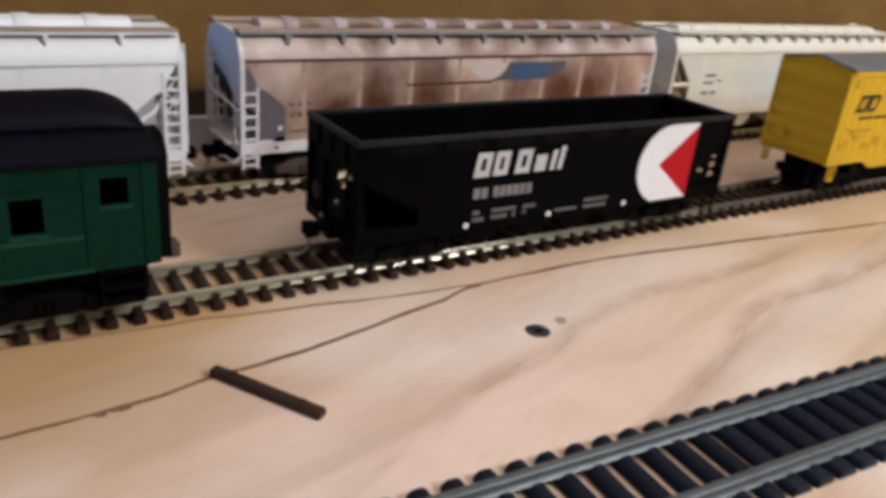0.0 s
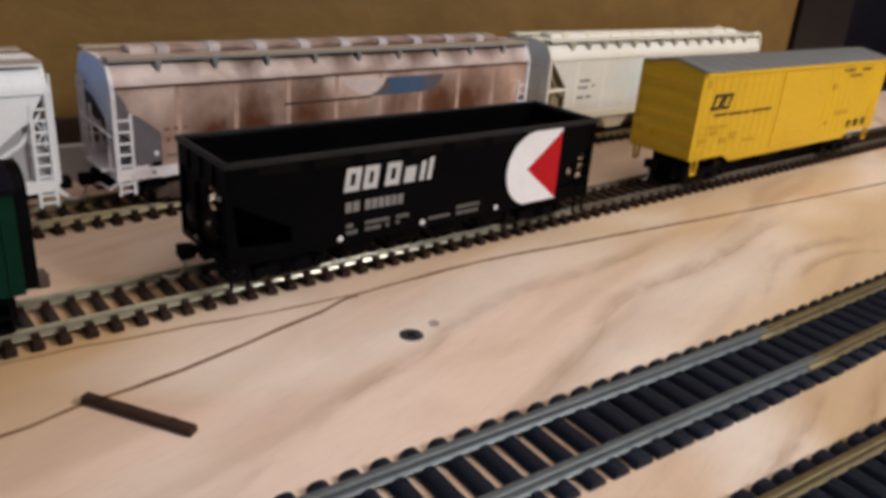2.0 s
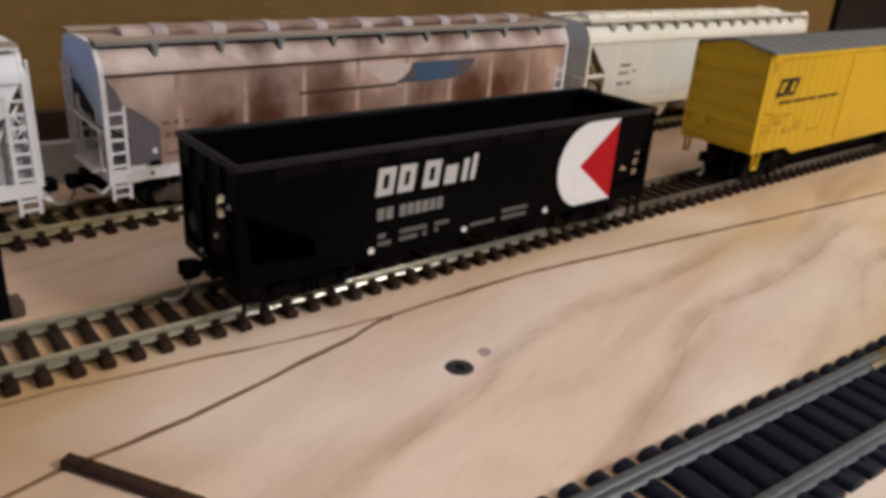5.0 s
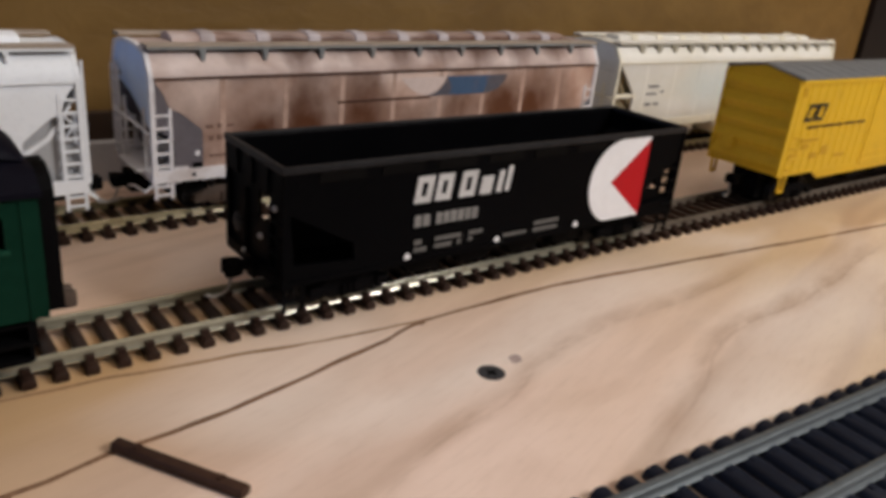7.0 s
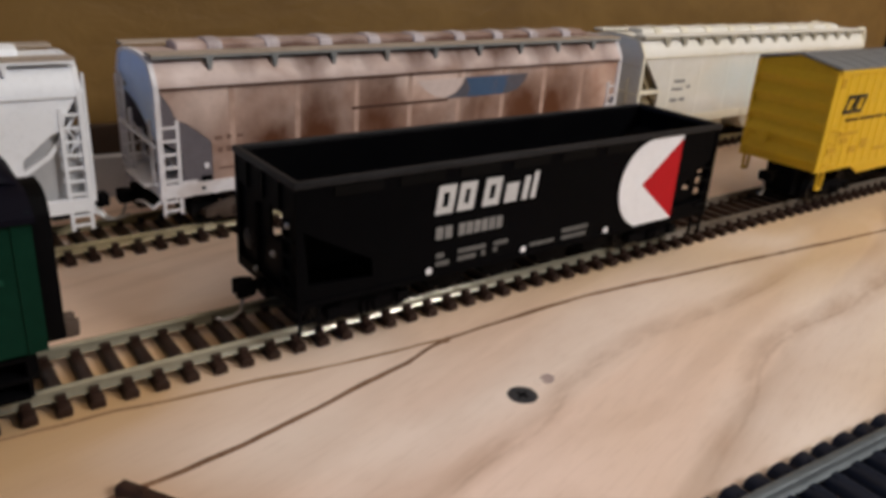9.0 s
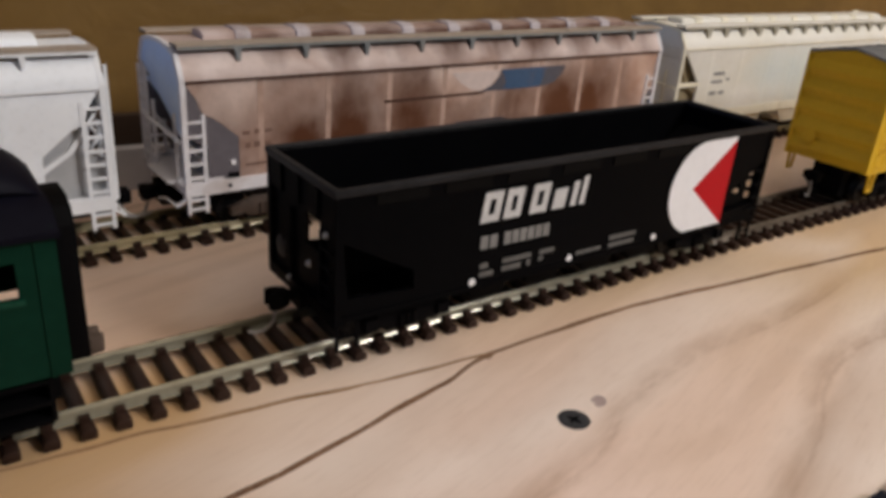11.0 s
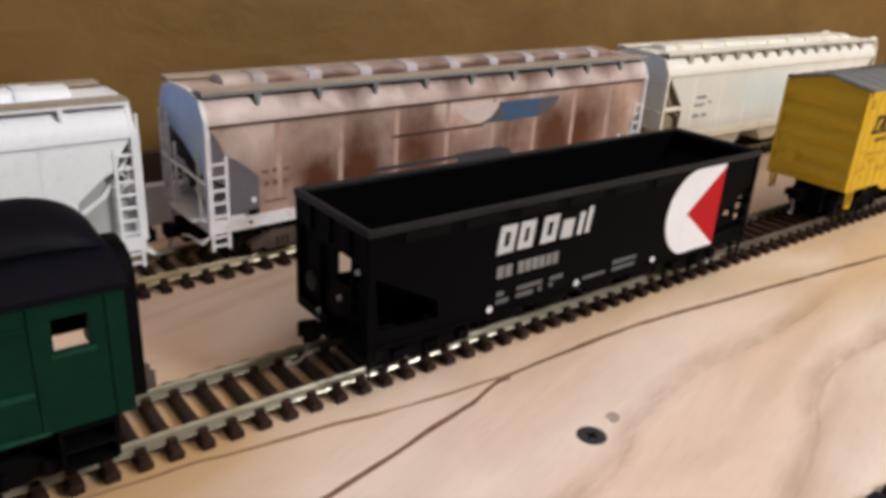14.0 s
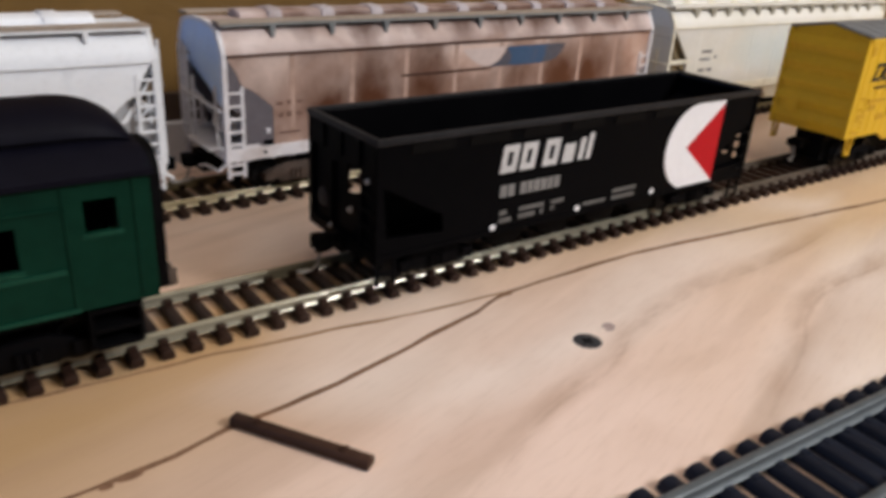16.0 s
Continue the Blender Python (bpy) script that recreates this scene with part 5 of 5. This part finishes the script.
# ---- the green coach ----
def coach(x, y, turn):
    t = thing("passenger_coach", x, y, RAIL_TOP, turn, "dark green model passenger coach with black clerestory roof", "model railcar", "model railway cars")
    H, W, B = 87.0, 17.0, -RAIL_TOP
    z0, z1 = 19.0 + B, 45.6 + B
    wins = [(74.6, 80.6, 34.7 + B, 41.2 + B)] + [(56.5 - k * 13.0, 63.0 - k * 13.0, 29.6 + B, 37.9 + B) for k in range(10)] + [(-80.6, -74.6, 34.7 + B, 41.2 + B)]
    for s in (-1, 1):
        bm = bmesh.new()
        yy = sorted((s * (W - 1.1), s * W))
        xs = sorted([-H, -72.5, 72.5, H] + [v for w in wins for v in w[:2]])
        for a, b in zip(xs, xs[1:]):
            w = [q for q in wins if q[0] <= a + 0.01 and q[1] >= b - 0.01]
            low = z0 if s < 0 or abs(a + b) < 145 else 21.0 + B
            spans = [(low, z1)] if not w else [(low, w[0][2]), (w[0][3], z1)]
            for lo, hi in spans:
                bx(bm, a, b, yy[0], yy[1], lo, hi)
        bmesh.ops.remove_doubles(bm, verts=bm.verts[:], dist=0.01)
        side = part("side_sheet", bm, GREEN, t)
        for w in wins:
            bm = bmesh.new()
            o = sorted((s * (W - 0.2), s * (W + 0.35)))
            bx(bm, w[0] - 0.7, w[1] + 0.7, o[0], o[1], w[2] - 1.0, w[2] - 0.05)
            part("window_sill", bm, GREEN_EDGE, side, bevel=0.1)
        for za, zb, xa, xb in ((27.3, 28.4, -70.5, 70.5), (40.0, 40.6, -70.5, 70.5), (19.0, 19.8, -72.0, 72.0)):
            bm = bmesh.new()
            bx(bm, xa, xb, *sorted((s * (W - 0.1), s * (W + 0.4))), za + B, zb + B)
            part("belt_rail", bm, GREEN_EDGE if za < 30 else GREEN, side, bevel=0.12)
        for xx in (71.5, 84.0, -71.5, -84.0):
            bm = bmesh.new()
            bx(bm, xx - 0.4, xx + 0.4, *sorted((s * (W - 0.1), s * (W + 0.3))), z0 if s < 0 else 22.0 + B, z1 - 0.4)
            part("door_post", bm, GREEN, side, bevel=0.1)
    # lower roof deck and clerestory, both drawn down at the ends
    bm = bmesh.new()
    rows = []
    for xx, f in ((-H - 0.6, 0.0), (-H + 3, 0.55), (-H + 8, 0.9), (-H + 16, 1.0), (H - 16, 1.0), (H - 8, 0.9), (H - 3, 0.55), (H + 0.6, 0.0)):
        drop = 1.5 * (1 - f)
        prof = [(W + 0.9, 44.8), (W + 0.9, 45.9), (15.5, 47.6 - drop * 0.3), (12.8, 49.3 - drop * 0.6), (10.6, 50.4 - drop)]
        full = prof + [(-a, b) for a, b in reversed(prof)]
        rows.append([(xx, a, b + B) for a, b in full])
    loft(bm, rows)
    part("roof", bm, COACH_ROOF, t, "black lower roof deck")
    bm = bmesh.new()
    rows = []
    for k in range(9):
        f = math.sin(math.pi / 2 * k / 8)
        xx = H + 0.2 - (1 - math.cos(math.pi / 2 * k / 8)) * 13.0
        rows.append((xx, f))
    rows = [(-a, f) for a, f in rows] + [(a, f) for a, f in reversed(rows)]
    secs = []
    for xx, f in rows:
        top, wide = 48.6 + 8.2 * f, 8.0 + 3.4 * f
        prof = [(wide - 0.9, 46.0), (wide - 0.9, 49.0 + 2.2 * f)] + [(wide * math.cos(a), 48.4 + 3.0 * f + (top - 48.4 - 3.0 * f) * math.sin(a)) for a in [math.pi / 2 * q / 7 for q in range(8)]]
        full = prof + [(-a, b) for a, b in reversed(prof[:-1])]
        secs.append([(xx, a, b + B) for a, b in full])
    loft(bm, secs)
    part("clerestory", bm, COACH_ROOF, t, "black rounded clerestory roof")
    for s in (-1, 1):
        bm = bmesh.new()
        bx(bm, *sorted((s * (H - 1.0), s * H)), -W + 0.2, W - 0.2, z0, z1 + 1.0)
        part("end_sheet", bm, GREEN, t, bevel=0.3)
        bm = bmesh.new()
        prism(bm, [(-8.5, 16.0 + B), (8.5, 16.0 + B), (8.5, 43.0 + B), (6.5, 46.0 + B), (3.0, 47.2 + B), (-3.0, 47.2 + B), (-6.5, 46.0 + B), (-8.5, 43.0 + B)], *sorted((s * (H - 0.1), s * (H + 4.6))), "x")
        part("diaphragm", bm, BLACK_DULL, t, "black folding end diaphragm", bevel=0.4)
        coupler(t, s * (H + 1.2), s, 0, TRUCK_BROWN, pin=False)
        truck(t, s * 62.0, 0, TRUCK_BLACK)
        # vestibule steps hang under the near side alone
        for z, d in ((17.5, 0), (13.2, 0.9), (9.4, 1.8)):
            bm = bmesh.new()
            bx(bm, *sorted((s * 74.1, s * 83.0)), -(W - 1.2 + d * 0.2), -(W - 5.4), z + B - 0.5, z + B + 0.3)
            part("step", bm, BLACK_DULL, t, "black vestibule step", bevel=0.1)
        for xx in (73.4, 83.0):
            bm = bmesh.new()
            bx(bm, *sorted((s * xx, s * (xx + 0.7))), -W + 1.4, -W + 5.4, 9.0 + B, 19.2 + B)
            part("step_side", bm, BLACK_DULL, t, bevel=0.1)
        bm = bmesh.new()
        bx(bm, *sorted((s * 73.4, s * 83.7)), -W + 5.4, -W + 6.2, 8.9 + B, 19.2 + B)
        part("step_back", bm, BLACK_DULL, t)
    bm = bmesh.new()
    bx(bm, -71.0, 71.0, -W + 1.2, W - 1.2, 17.4 + B, 19.4 + B)
    # middle block added to keep the space below the coach dark
    bx(bm, -86, 86, -6.2, 6.2, 7.4 + B, 18 + B)
    bx(bm, -30, -6, -13.5, -5, 10 + B, 17.6 + B)
    bx(bm, 8, 30, -13.5, -5, 10 + B, 17.6 + B)
    part("underframe", bm, BLACK_DULL, t, "black underframe with battery boxes", bevel=0.3)
    return t


def on_mid(x):
    return x, MID_Y + MID_SLOPE * x, math.degrees(math.atan(MID_SLOPE))


open_hopper(*on_mid(153.2))
boxcar(*on_mid(387.6))
coach(*on_mid(-60.0))
covered_hopper(169.2, rear_y(169.2), math.degrees(math.atan(REAR_SLOPE)), "rust-weathered pale model covered hopper car with blue emblem", BROWN_BODY, BROWN_ROOF, BROWN_END_COOL, BROWN_PART, TRUCK_BROWN, "rust", H=102.4, weathered_fittings=True, walk_m=WALK_TAN, lip_m=DECAL_DARK_LINE, seam_m=BROWN_SEAM, clamp_m=LAVENDER, bracket=(0.75, 54.9), bracket_m=BRACKET_GREY)
covered_hopper(-52.5, rear_y(-52.5), math.degrees(math.atan(REAR_SLOPE)), "clean white model covered hopper car", WHITE_BODY, WHITE_BODY, WHITE_BODY, WHITE_PART, TRUCK_BROWN, slope_m=WHITE_PART, open_corner=True, walk_m=WALK_TAN)
covered_hopper(388.0, rear_y(388.0), math.degrees(math.atan(REAR_SLOPE_FAR)), "cream model covered hopper car with faded blue panel", CREAM_BODY, CREAM_BODY, CREAM_BODY, CREAM_PART, TRUCK_BLACK, "cream", slope_m=SLOPE_TAN_SHADED, brackets=14, plain_corner=True, bracket=(1.6, 54.6), bracket_m=BRACKET_TAN)


# ---- small things on the board ----
bm = bmesh.new()
prism(bm, [(-1.4, 0), (1.4, 0), (1.5, 1.3), (1.1, 2.1), (-1.1, 2.1), (-1.5, 1.3)], -15.0, 15.0, "y")
bx(bm, -0.7, 0.7, -9.9, -9.0, 2.0, 2.6)
bx(bm, -0.7, 0.7, 9.0, 9.9, 2.0, 2.6)
loose = part("loose_tie", bm, SPARE, None, bevel=0.25)
loose.matrix_basis = pose(0.0429, 0.1436, 0.0001, 0, 0, 35.5)
tagged(loose, "dark brown loose track tie lying on the plywood", "track tie")

bm = bmesh.new()
lathe(bm, [(-1.5, 0.6), (-0.6, 2.2), (0.08, 2.9), (0.2, 2.7), (0.16, 1.5), (0.06, 1.2), (0.05, 0.3)], (0, 0, 0), "z", 26)
bmesh.ops.scale(bm, vec=(1.22, 1.22, 1), verts=bm.verts)
screw = part("screw", bm, SCREW, None)
screw.matrix_basis = pose(0.1195, 0.1475, 0)
for turn in (20, 110):
    bm = bmesh.new()
    bx(bm, -1.5, 1.5, -0.32, 0.32, -0.5, 0.19)
    slot = part("cross_slot", bm, BLACK_DULL, screw, "dark cross recess")
    slot.matrix_basis = pose(0, 0, 0, 0, 0, turn)
bm = bmesh.new()
lathe(bm, [(-0.2, 1.0), (0.03, 1.0), (0.05, 0.5)], (0, 0, 0), "z", 16)
bmesh.ops.scale(bm, vec=(2.3, 1.7, 1), verts=bm.verts)
bmesh.ops.rotate(bm, cent=(0, 0, 0), matrix=Matrix.Rotation(0.6, 3, "Z"), verts=bm.verts)
bmesh.ops.translate(bm, vec=(129.2, 150.4, 0), verts=bm.verts)
part("smudge", bm, SMUDGE, board)
bm = bmesh.new()
lathe(bm, [(-0.2, 1.2), (0.06, 1.2), (0.09, 0.6)], (126.6, 150.6, 0), "z", 16)
part("smudge", bm, PALE_DOT, board)
tagged(screw, "dark countersunk screw head driven into the plywood", "screw")
